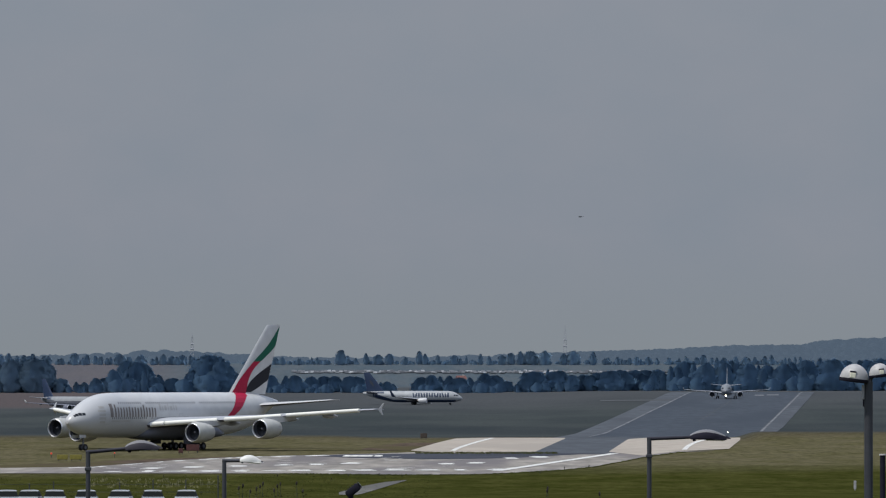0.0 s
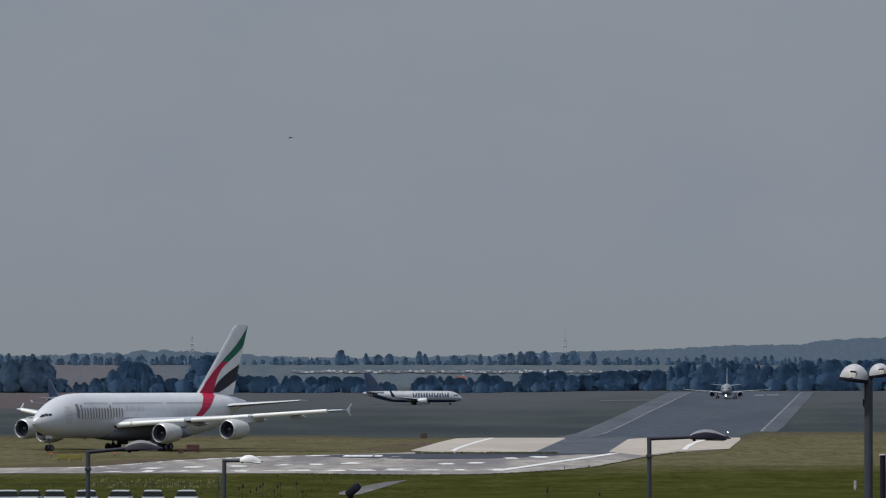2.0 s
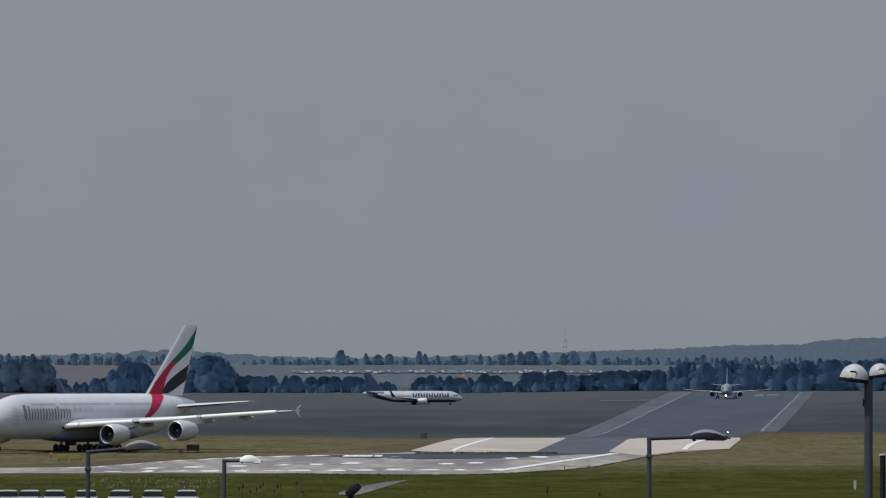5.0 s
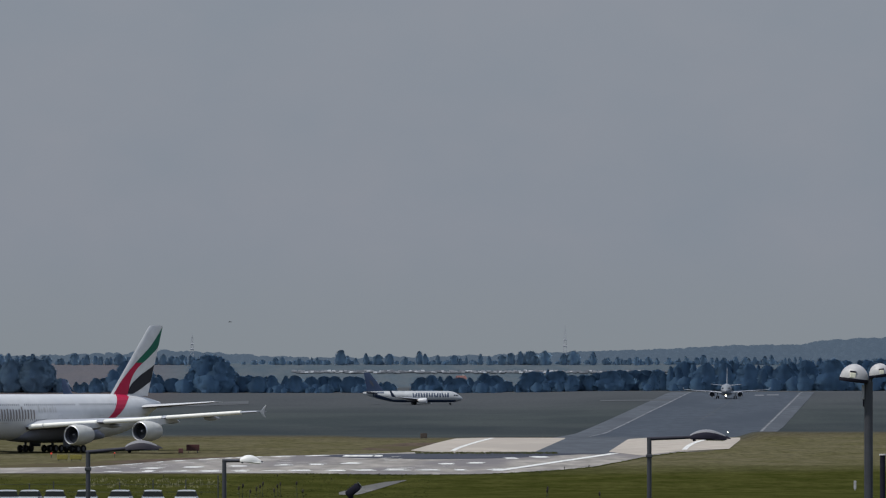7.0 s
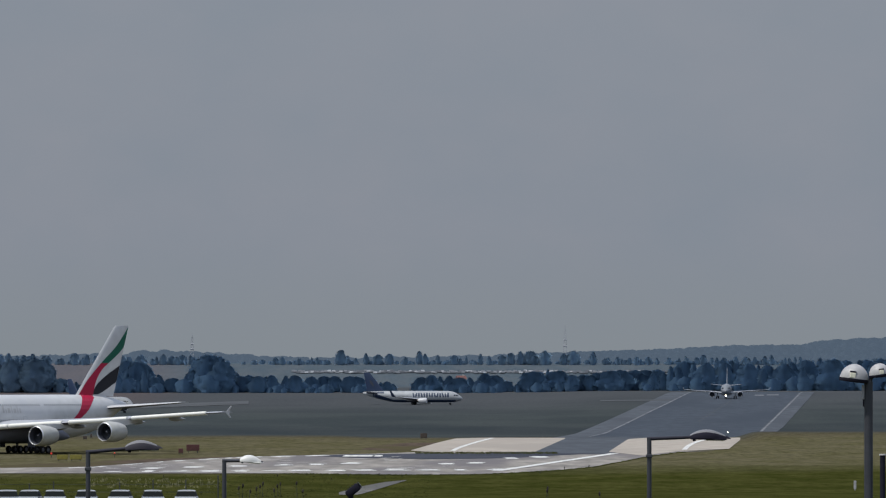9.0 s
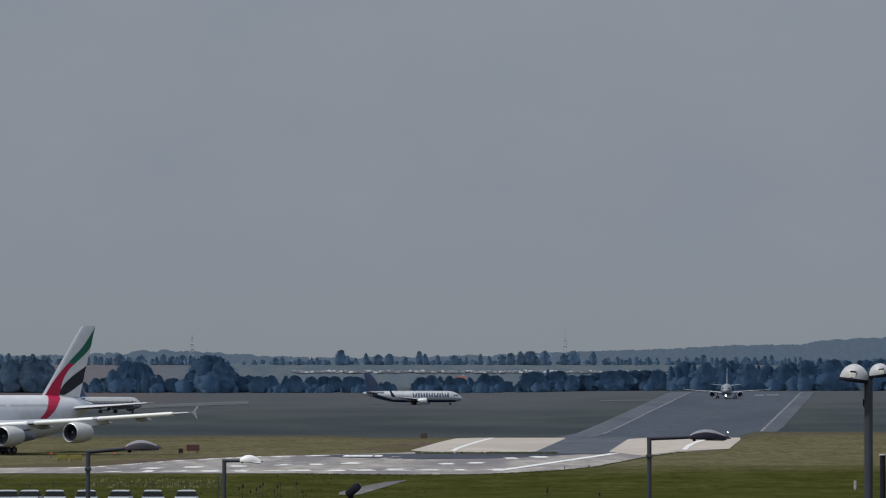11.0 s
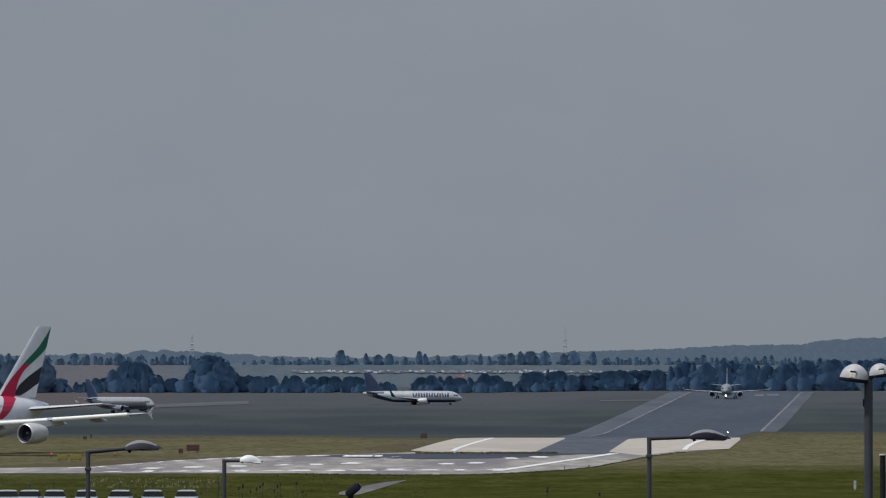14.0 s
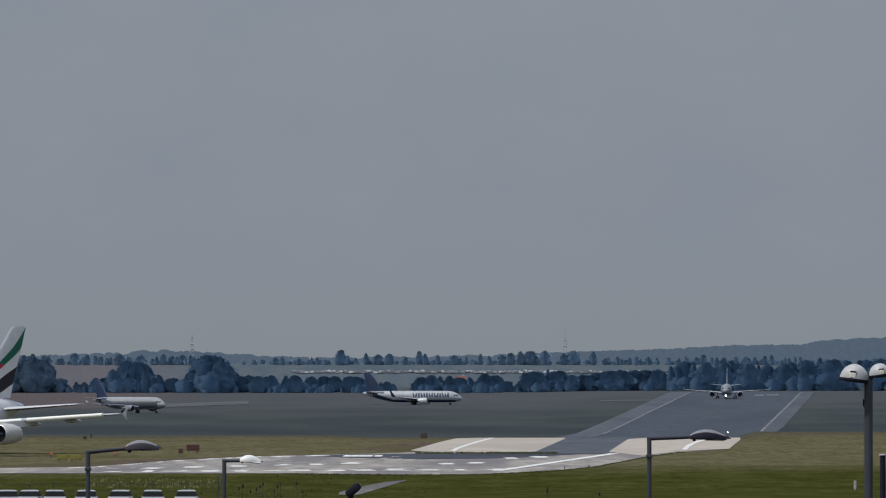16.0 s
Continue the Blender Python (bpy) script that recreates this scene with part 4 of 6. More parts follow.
def twin_dome_lamp(at, height, r, spread):
    """Pole with two dome-shaped hoods on short curved brackets."""
    root = new("street_lamp")
    root.matrix_basis = at
    tagged(root, "tall grey pole with two pale domed lamp hoods", "street lamp", group="street lamps")
    bm = bmesh.new()
    add_tube(bm, (0, 0, 0), (0, 0, height), 0.085, 0.072, 18)
    add_tube(bm, (0, 0, 0), (0, 0, 1.2), 0.13, 0.12, 18)
    add_tube(bm, (0, 0, height - 0.32), (0, 0, height - 0.28), 0.075, 0.075, 18)
    add_tube(bm, (0, 0, height), (0, 0, height + 0.03), 0.062, 0.03, 18)
    part("pole", bm, M_GALV, root, smooth=True)
    bm = bmesh.new()
    add_box(bm, -0.115, -0.07, -0.05, 0.03, height - 0.30, height - 0.06, 0.008)
    part("junction_box", bm, M_LAMPW, root, "pale junction box on the pole")
    bm = bmesh.new()
    add_tube(bm, (-0.085, -0.01, height - 0.42), (-0.085, -0.01, height - 0.30), 0.012, 0.012, 8)
    part("conduit", bm, M_LAMPD, root)
    # the second hood is scaled down and raised to fit the camera's view
    for dx, dz, size in ((-spread, 0.0, 1.0), (spread * 0.8, 0.075, 0.77)):
        bm = bmesh.new()
        pts = [Vector((0, 0, height - 0.05)), Vector((dx * 0.35, 0, height + 0.08 + dz * 0.6)), Vector((dx * 0.7, 0, height + 0.12 + dz))]
        for a, b in zip(pts, pts[1:]):
            add_tube(bm, a, b, 0.035, 0.033, 10)
        part("bracket", bm, M_GALV, root, smooth=True)
        tilt = Matrix.Translation((dx, 0, height + 0.02 + dz)) @ Matrix.Rotation(radians(7 if dx < 0 else -7), 4, "Y") @ Matrix.Scale(size, 4)
        bm = bmesh.new()
        rings = []
        for k in range(11):
            a = math.pi / 2 * k / 10.15
            rings.append([(r * math.cos(a) * math.cos(q), r * math.cos(a) * math.sin(q), r * 1.12 * math.sin(a)) for q in [2 * math.pi * i / 36 for i in range(36)]])
        add_rings(bm, rings, cap=False)
        bm.faces.new([bm.verts.new(v) for v in rings[-1]])
        hood = part("dome_hood", bm, M_LAMPW, root, "pale domed hood", smooth=True, at=tilt)
        bm = bmesh.new()
        rr = [[(q * math.cos(2 * math.pi * i / 36), q * math.sin(2 * math.pi * i / 36), z) for i in range(36)] for q, z in ((r * 1.012, 0.03), (r * 1.025, -0.005), (r * 0.97, -0.03), (r * 0.2, -0.035))]
        add_rings(bm, rr)
        part("dark_rim", bm, M_LAMPD, hood, "dark underside rim", smooth=True)
        sx = -0.035 if dx < 0 else 0.035
        bm = bmesh.new()
        add_box(bm, sx - 0.05, sx + 0.05, -r * 1.0, -r * 0.78, 0.035, 0.125, 0.012)
        part("lamp_window", bm, M_LENS, hood, "pale translucent lamp window")
        bm = bmesh.new()
        add_box(bm, sx - 0.055, sx + 0.055, -r * 0.98, -r * 0.76, 0.127, 0.155, 0.01)
        part("window_frame", bm, M_LAMPD, hood)
    return root


# ---------------------------------------------------------------- trees
ICO = {}


def ico(level):
    if level not in ICO:
        bm = bmesh.new()
        bmesh.ops.create_icosphere(bm, subdivisions=level, radius=1.0)
        ICO[level] = ([v.co.copy() for v in bm.verts], [tuple(v.index for v in f.verts) for f in bm.faces])
        bm.free()
    return ICO[level]


def crown_profile(u, taper=0.0):
    u = min(max(u, 0.0), 1.0)
    return math.sin(math.pi * (0.13 + 0.80 * u)) ** 0.6 * (1 - taper * u)


def crown_normals(vs):
    """Normals turned outward and slightly down, so that a crown shades flat as if hazed."""
    out = []
    for v in vs:
        n = Vector((v.x, v.y, 0.0))
        n.z = -0.3 * n.length - 0.01
        out.append(tuple(n.normalized() if n.length > 1e-2 else Vector((0, -1, -0.4)).normalized()))
    return out


def leaf_crown(rng, w, h, n_clumps, leaves, base=0.22, core_level=3, taper=0.0, core=0.95):
    """Vertices and faces of an uneven crown: a lumpy inner mass of foliage and leafy clumps that stand out from it."""
    vs, fs, cl = [], [], []
    off = Vector((rng.uniform(-50, 50), rng.uniform(-50, 50), rng.uniform(-50, 50)))
    pts, faces = ico(core_level)
    for p in pts:
        u = (p.z + 1) / 2
        k = crown_profile(u, taper)
        flat = math.hypot(p.x, p.y) or 1.0
        lump = 0.86 + 0.48 * noise.noise(p * 1.8 + off) + 0.28 * noise.noise(p * 4.6 + off) + 0.24 * noise.noise(p * 10.5 + off)
        r = w / 2 * k * lump * min(1.0, flat * 1.9) * core
        vs.append(Vector((p.x / flat * r, p.y / flat * r, h * (base + (0.97 - base) * u) * (0.94 + 0.1 * lump) - 0.04 * h)))
    fs += faces
    for _ in range(n_clumps):
        u = rng.uniform(0.02, 1)
        a = rng.uniform(0, 2 * math.pi)
        p = Vector((math.cos(a), math.sin(a), (2 * u - 1) * 1.1)).normalized()
        lump = 0.86 + 0.48 * noise.noise(p * 1.8 + off) + 0.28 * noise.noise(p * 4.6 + off) + 0.24 * noise.noise(p * 10.5 + off)
        rad = w / 2 * crown_profile(u, taper) * lump * rng.uniform(core - 0.07, 1.06 + 0.6 * (0.95 - core))
        cl.append((rad * math.cos(a), rad * math.sin(a), h * (base + (1 - base) * u) - 0.06 * h, rng.uniform(0.035, 0.08) * w))
    mid = Vector((0, 0, h * 0.5))
    for cx, cy, cz, r in cl:
        cc = Vector((cx, cy, cz))
        out = (cc - mid).normalized()
        for _ in range(leaves):
            c = cc + Vector((rng.gauss(0, 0.6), rng.gauss(0, 0.6), rng.gauss(0, 0.6))) * r
            c -= out * (c - cc).dot(out) * 0.35
            size = rng.uniform(0.14, 0.32) * r + 0.07
            nrm = (out + Vector((rng.uniform(-0.3, 0.3), rng.uniform(-0.3, 0.3), rng.uniform(-0.2, 0.4)))).normalized()
            t1 = Matrix.Rotation(rng.uniform(0, 6.28), 3, nrm) @ nrm.orthogonal().normalized()
            t2 = nrm.cross(t1)
            k = len(vs)
            vs += [c + t1 * size, c + t2 * size * 0.7, c - t1 * size, c - t2 * size * 0.7]
            fs.append((k, k + 1, k + 2, k + 3))
    return vs, fs, cl


def pydata_mesh(name, vs, fs, mat, smooth=False, normals=None):
    me = bpy.data.meshes.new(name)
    me.from_pydata([tuple(v) for v in vs], [], fs)
    me.materials.append(mat)
    me.polygons.foreach_set("use_smooth", [smooth] * len(me.polygons))
    if normals:
        me.normals_split_custom_set_from_vertices(normals)
    return me


def tree_kind(seed, w, h, mat, clumps, leaves, base=0.2, taper=0.0, core=0.95):
    """Trunk with limbs, and crown, as two meshes to be shared."""
    rng = random.Random(seed)
    vs, fs, cl = leaf_crown(rng, w, h, clumps, leaves, base, 4, taper, core)
    crown = pydata_mesh("crown", vs, fs, mat, True, crown_normals(vs))
    bm = bmesh.new()
    add_tube(bm, (0, 0, -0.3), (0, 0, h * 0.35), 0.028 * h, 0.02 * h, 7)
    add_tube(bm, (0, 0, h * 0.35), (0.02 * h, 0, h * 0.75), 0.02 * h, 0.006 * h, 6)
    for cx, cy, cz, r in cl[:7]:
        add_tube(bm, (0, 0, min(cz * 0.7, h * 0.5)), (cx * 0.9, cy * 0.9, cz), 0.010 * h, 0.003 * h, 5)
    return mesh_of("trunk", bm, M_BARK), crown


def plant_tree(kind, x, y, size, turn, label, group, z=None, sx=1.0):
    tr, cr = kind
    ob = new("tree")
    ob.matrix_basis = Matrix.Translation((x, y, ground_z(x, y) if z is None else z)) @ Matrix.Rotation(turn, 4, "Z") @ Matrix.Diagonal((size * sx, size * sx, size, 1))
    tagged(ob, label, "tree", group=group)
    t = new("trunk", tr)
    t.parent = ob
    c = new("crown", cr)
    c.parent = ob
    return ob


def thicket(rng, name, mat, spots, wide, label):
    """A mass of bushes that nobody could count, as one object. spots: (place across, distance, height)."""
    vs, fs, ns = [], [], []
    for px, y, rows in spots:
        x, h = (px - 784) / F * y, rows * y / F
        a, b, _ = leaf_crown(rng, h * wide, h, 70, 6, -0.05, 3)
        k, z = len(vs), ground_z(x, y) - 0.1
        ns += crown_normals(a)
        vs += [v + Vector((x, y, z)) for v in a]
        fs += [tuple(q + k for q in f) for f in b]
    tagged(new(name, pydata_mesh(name, vs, fs, mat, True, ns)), label, "bushes", kind="stuff")


def build_trees():
    rng = random.Random(11)
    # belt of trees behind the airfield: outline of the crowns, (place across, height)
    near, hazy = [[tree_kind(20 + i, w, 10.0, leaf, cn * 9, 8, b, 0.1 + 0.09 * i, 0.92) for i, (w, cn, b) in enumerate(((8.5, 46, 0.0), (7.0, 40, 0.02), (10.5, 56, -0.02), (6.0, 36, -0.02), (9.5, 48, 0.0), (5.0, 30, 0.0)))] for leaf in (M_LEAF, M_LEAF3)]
    belt = [(-40, 50), (20, 57), (96, 57), (108, 18), (150, 17), (162, 28), (180, 34), (200, 44), (214, 55), (240, 55), (262, 48), (285, 36), (298, 24), (318, 24), (326, 46), (345, 60), (364, 66), (386, 62), (408, 50), (420, 30), (450, 28), (510, 28), (520, 33), (545, 26), (630, 28), (690, 18), (775, 33), (830, 24), (848, 34), (893, 27), (915, 14), (935, 42), (952, 46), (965, 38), (1005, 34), (1025, 26), (1075, 35), (1150, 34), (1215, 52), (1255, 46), (1275, 54), (1355, 42), (1455, 56), (1510, 50), (1575, 55), (1610, 50)]

    def belt_at(q):
        return float(np.interp(q, [b[0] for b in belt], [b[1] for b in belt]))

    px = -40.0
    while px < 1610:
        px += 22.0
        if 703 < px < 738:
            continue
        for k in range(2):
            p = px + rng.uniform(-5, 5) + (k - 0.5) * 11
            rows = min(belt_at(p - 14), belt_at(p), belt_at(p + 14)) * 0.75 + belt_at(p) * 0.25
            y = 4492 + rng.uniform(-10, 18)
            x = (p - 784) / F * y
            size = (rows * rng.uniform(0.78, 1.06) if k else rows * 1.1) * y / F / 10.0
            plant_tree(rng.choice(hazy if p < 108 or (not k and p < 165) else near), x, y, size, rng.uniform(0, 6.28), "broadleaf tree tinted blue for haze, in a dense belt behind the airfield", "trees of the belt", sx=rng.uniform(1.0, 1.3) * (1.3 if rows < 35 else 1.0))
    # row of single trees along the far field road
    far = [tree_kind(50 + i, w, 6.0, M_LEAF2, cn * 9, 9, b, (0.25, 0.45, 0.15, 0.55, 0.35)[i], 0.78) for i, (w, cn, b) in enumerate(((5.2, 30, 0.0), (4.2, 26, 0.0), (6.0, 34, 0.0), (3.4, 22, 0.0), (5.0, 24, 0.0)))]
    row = [-10, 15, 40, 62, 85, 105, 130, 150, 172, 196, 215, 232, 258, 275, 290, 312, 328, 345, 485, 500, 525, 548, 565, 600, 618, 634, 652, 672, 694, 716, 740, 752, 774, 800, 812, 828, 850, 868, 890, 908, 925, 938, 950, 968, 990, 1002, 1015, 1027, 1045, 1070, 1100, 1118, 1130, 1147, 1165, 1180, 1195, 1215, 1235, 1258, 1280, 1300, 1322, 1345, 1370, 1395, 1420]
    for px in sorted(row + list(range(2, 345, 12)) + list(range(1080, 1420, 17))):
        y = 4806 + rng.uniform(-6, 8)
        p = px + rng.uniform(-5, 5)
        rows = (rng.choice((15, 18, 20, 23, 27)) + rng.uniform(-2, 2)) * (0.76 if px < 345 else 0.62 if px < 470 else 0.78 if px < 590 else 0.96 if px < 1060 else 0.66)
        plant_tree(rng.choice(far), (p - 784) / F * y, y, rows * y / F / 6.0, rng.uniform(0, 6.28), "round-crowned roadside tree standing in a far field row", "trees of the field row", sx=rng.uniform(0.85, 1.4))
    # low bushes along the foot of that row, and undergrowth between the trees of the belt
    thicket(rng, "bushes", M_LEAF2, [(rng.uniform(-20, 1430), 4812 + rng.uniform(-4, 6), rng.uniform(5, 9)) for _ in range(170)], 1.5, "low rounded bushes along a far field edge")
    thicket(rng, "undergrowth", M_LEAF, [(q, 4490 + rng.uniform(-12, 14), rng.uniform(0.2, 0.5) * belt_at(q) + 3) for q in [rng.uniform(110, 1600) for _ in range(330)] if not 698 < q < 745], 1.35, "dense undergrowth tinted blue for haze between the trees of the belt")
    thicket(rng, "undergrowth", M_LEAF3, [(rng.uniform(-30, 110), 4500 + rng.uniform(-12, 14), rng.uniform(14, 34)) for _ in range(36)], 1.3, "undergrowth between the trees of the belt, tinted paler for haze")
    # woods on the far ridge: one mass that nobody could count, glowing for haze
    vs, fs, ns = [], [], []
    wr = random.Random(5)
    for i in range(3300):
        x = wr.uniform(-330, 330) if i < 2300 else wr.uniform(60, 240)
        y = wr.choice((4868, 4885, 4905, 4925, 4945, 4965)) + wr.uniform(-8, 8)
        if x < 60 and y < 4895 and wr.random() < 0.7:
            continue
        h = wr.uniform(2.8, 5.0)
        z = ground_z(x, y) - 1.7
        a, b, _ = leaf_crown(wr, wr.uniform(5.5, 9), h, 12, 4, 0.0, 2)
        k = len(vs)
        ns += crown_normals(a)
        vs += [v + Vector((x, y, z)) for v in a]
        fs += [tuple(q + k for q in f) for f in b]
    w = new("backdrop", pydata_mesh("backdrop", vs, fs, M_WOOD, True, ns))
    tagged(w, "wooded hills on the horizon, glowing blue for haze", "forest", kind="structure")


# ---------------------------------------------------------------- far things
def lattice_mast(px, top_row, dist, w0):
    base = spot(px, 640, dist)
    z0 = ground_z(base.x, dist)
    h = spot(px, top_row, dist).z - z0
    root = new("lattice_mast")
    root.matrix_basis = Matrix.Translation((base.x, dist, z0))
    tagged(root, "slender grey lattice radio mast on the far ridge", "mast", group="radio masts")
    def half(z):
        return w0 * (1 - 0.78 * z / h) / 2
    for sx, sy in ((1, 1), (1, -1), (-1, 1), (-1, -1)):
        bm = bmesh.new()
        add_tube(bm, (sx * half(0), sy * half(0), -0.4), (sx * half(h * 0.86), sy * half(h * 0.86), h * 0.86), 0.075, 0.055, 6)
        part("mast_leg", bm, M_MAST, root)
    bm = bmesh.new()
    n = 9
    for k in range(n):
        za, zb = h * 0.86 * k / n, h * 0.86 * (k + 1) / n
        a, b = half(za), half(zb)
        for (xa, ya, xb, yb) in ((-a, -a, b, -b), (a, -a, -b, -b), (-a, a, b, b), (a, a, -b, b), (-a, -a, -b, b), (a, -a, b, b)):
            add_tube(bm, (xa, ya, za), (xb, yb, zb), 0.035, 0.035, 4)
    part("bracing", bm, M_MAST, root)
    bm = bmesh.new()
    add_tube(bm, (0, 0, h * 0.84), (0, 0, h), 0.14, 0.07, 6)
    part("antenna", bm, M_MAST, root)
    for k, z in enumerate((h * 0.45, h * 0.62)):
        bm = bmesh.new()
        add_tube(bm, (-half(z) - 0.1, -half(z), z), (half(z) + 0.1, -half(z), z), 0.3, 0.3, 10)
        part("dish", bm, M_MAST, root)


def house(px, row, dist, w, d, h, turn, roof_mat, label):
    p = spot(px, row, dist)
    root = new("house")
    root.matrix_basis = Matrix.Translation((p.x, dist, p.z)) @ Matrix.Rotation(turn, 4, "Z")
    tagged(root, label, "house", group="far houses")
    bm = bmesh.new()
    add_box(bm, -w / 2, w / 2, -d / 2, d / 2, -3, h)
    part("wall", bm, M_WALLH, root)
    bm = bmesh.new()
    o = 0.4
    rings = [[(x, -d / 2 - o, h), (x, d / 2 + o, h), (x, 0, h + d * 0.42)] for x in (-w / 2 - o, w / 2 + o)]
    add_rings(bm, rings)
    roof = part("roof", bm, roof_mat, root)
    bm = bmesh.new()
    add_box(bm, w * 0.2, w * 0.2 + 0.7, -0.35, 0.35, h + d * 0.2, h + d * 0.55)
    part("chimney", bm, M_WALLH, roof)
    for k in range(3):
        x = -w / 2 + w * (k + 0.5) / 3
        bm = bmesh.new()
        add_box(bm, x - 0.5, x + 0.5, -d / 2 - 0.03, -d / 2 + 0.05, 0.6 * h - 0.7, 0.6 * h + 0.7)
        part("window", bm, M_GLASSD, root)


def far_car_park():
    """Long line of parked vehicles on the far field, too small to tell apart."""
    rng = random.Random(8)
    vs, fs, mi = [], [], []
    for i in range(240):
        px = 520 + 660 * (i + rng.uniform(-0.4, 0.4)) / 240
        y = 4744 + rng.uniform(-3, 9)
        x = (px - 784) / F * y
        z = ground_z(x, y)
        l, w, h = 1.75, rng.uniform(3.9, 4.8), rng.uniform(0.7, 1.0)
        k = len(vs)
        for zz, f in ((0.2, 1.0), (h * 0.55, 1.0), (h, 0.72)):
            vs += [Vector((x - l / 2 * f, y - w / 2, z + zz)), Vector((x + l / 2 * f, y - w / 2, z + zz)), Vector((x + l / 2 * f, y + w / 2, z + zz)), Vector((x - l / 2 * f, y + w / 2, z + zz))]
        for a in (0, 4):
            for j in range(4):
                fs.append((k + a + j, k + a + (j + 1) % 4, k + a + 4 + (j + 1) % 4, k + a + 4 + j))
        fs.append((k + 8, k + 9, k + 10, k + 11))
        mi += [rng.choice((0, 0, 1, 1, 2))] * 9
    me = pydata_mesh("parked_vehicles", vs, fs, M_CARM)
    me.materials.append(M_CARG)
    me.materials.append(M_CARW)
    me.polygons.foreach_set("material_index", mi)
    tagged(new("parked_vehicles", me), "long row of pale parked vehicles on the far field", "car", kind="stuff")


# ---------------------------------------------------------------- near clutter
def row_to_y(px, row, y0=1250.0, y1=2415.0):
    """Distance at which a sight line meets the ground (bisection)."""
    for _ in range(40):
        ym = (y0 + y1) / 2
        x = (px - 784) / F * ym
        r = 640 + (EYE - ground_z(x, ym)) / ym * F
        if r > row:
            y0 = ym
        else:
            y1 = ym
    return (y0 + y1) / 2


def paved_sheet(name, mat, near, far, lift, label, category, px_step=12, parent=None):
    """A paved area between its near and far borders."""
    bm = bmesh.new()
    rows = []
    px = near[0][0]
    while px <= near[-1][0] + 1e-6:
        rn = float(np.interp(px, [q[0] for q in near], [q[1] for q in near]))
        rf = float(np.interp(px, [q[0] for q in far], [q[1] for q in far]))
        ya, yb = row_to_y(px, rn), row_to_y(px, rf)
        n = 24
        rows.append([((px - 784) / F * (ya + (yb - ya) * k / n), ya + (yb - ya) * k / n, ground_z((px - 784) / F * (ya + (yb - ya) * k / n), ya + (yb - ya) * k / n) + lift) for k in range(n + 1)])
        px += px_step
    add_grid(bm, rows)
    ob = part(name, bm, mat, parent, smooth=True)
    if parent is not None:
        ob["label"] = label
        return ob
    return tagged(ob, label, category, kind="structure")


def ground_bar(parent, x, y0, y1, w, lift, mat=None):
    """One painted bar on the pavement, lengthwise along y."""
    bm = bmesh.new()
    n = max(5, int((y1 - y0) / 4) + 1)
    g = random.Random(int(x * 31 + y0))
    rows = []
    for i in range(n):
        y = y0 + (y1 - y0) * i / (n - 1)
        # ends jittered to stand for heat shimmer
        a, b = x - w / 2 + g.uniform(-0.28, 0.28) * w, x + w / 2 + g.uniform(-0.28, 0.28) * w
        rows.append([(a, y, ground_z(a, y) + lift), ((a + b) / 2, y, ground_z(x, y) + lift), (b, y, ground_z(b, y) + lift)])
    add_grid(bm, rows)
    return part("marking", bm, mat or M_MARK, parent)


def parked_car(x, y, mat, turn):
    root = new("car")
    root.matrix_basis = Matrix.Translation((x, y, ground_z(x, y))) @ Matrix.Rotation(turn, 4, "Z")
    tagged(root, "parked car with a glint-white roof behind the fence" if mat is M_CARW else "grey parked car with a glint-white roof behind the fence", "car", group="parked cars")
    bm = bmesh.new()
    prof = [(-2.1, 0.35), (-2.15, 0.75), (-1.9, 0.92), (-0.95, 1.0), (1.75, 1.0), (2.05, 0.9), (2.1, 0.4)]
    rings = [[(-0.86, a, 0.28), (-0.9, a, max(0.3, b - 0.25)), (-0.8, a, b), (0.8, a, b), (0.9, a, max(0.3, b - 0.25)), (0.86, a, 0.28)] for a, b in prof]
    add_rings(bm, rings)
    part("body", bm, M_CARG if mat is M_CARG else M_CARM, root, smooth=True)
    # every roof is white: the glint off it is put into the colour
    bm = bmesh.new()
    rings = [[(-0.70 * k, a, b - 0.05), (-0.62 * k, a, b), (-0.3 * k, a, b + 0.025), (0.3 * k, a, b + 0.025), (0.62 * k, a, b), (0.70 * k, a, b - 0.05)] for a, b, k in ((-0.45, 1.42, 0.93), (-0.2, 1.44, 0.95), (0.6, 1.46, 0.97), (1.2, 1.44, 0.95), (1.5, 1.40, 0.93))]
    add_rings(bm, rings)
    part("roof", bm, M_CARW, root, smooth=True)
    bm = bmesh.new()
    rings = [[(-0.79, a, 0.98), (-0.62, b, 1.4), (0.62, b, 1.4), (0.79, a, 0.98)] for a, b in ((-1.0, -0.42), (1.72, 1.46))]
    add_rings(bm, rings)
    part("glasshouse", bm, M_CARGL, root)
    for sx in (-1, 1):
        for yy in (-1.35, 1.3):
            bm = bmesh.new()
            add_tube(bm, (sx * 0.68, yy, 0.31), (sx * 0.88, yy, 0.31), 0.31, 0.31, 16)
            part("wheel", bm, M_TYRE, root)


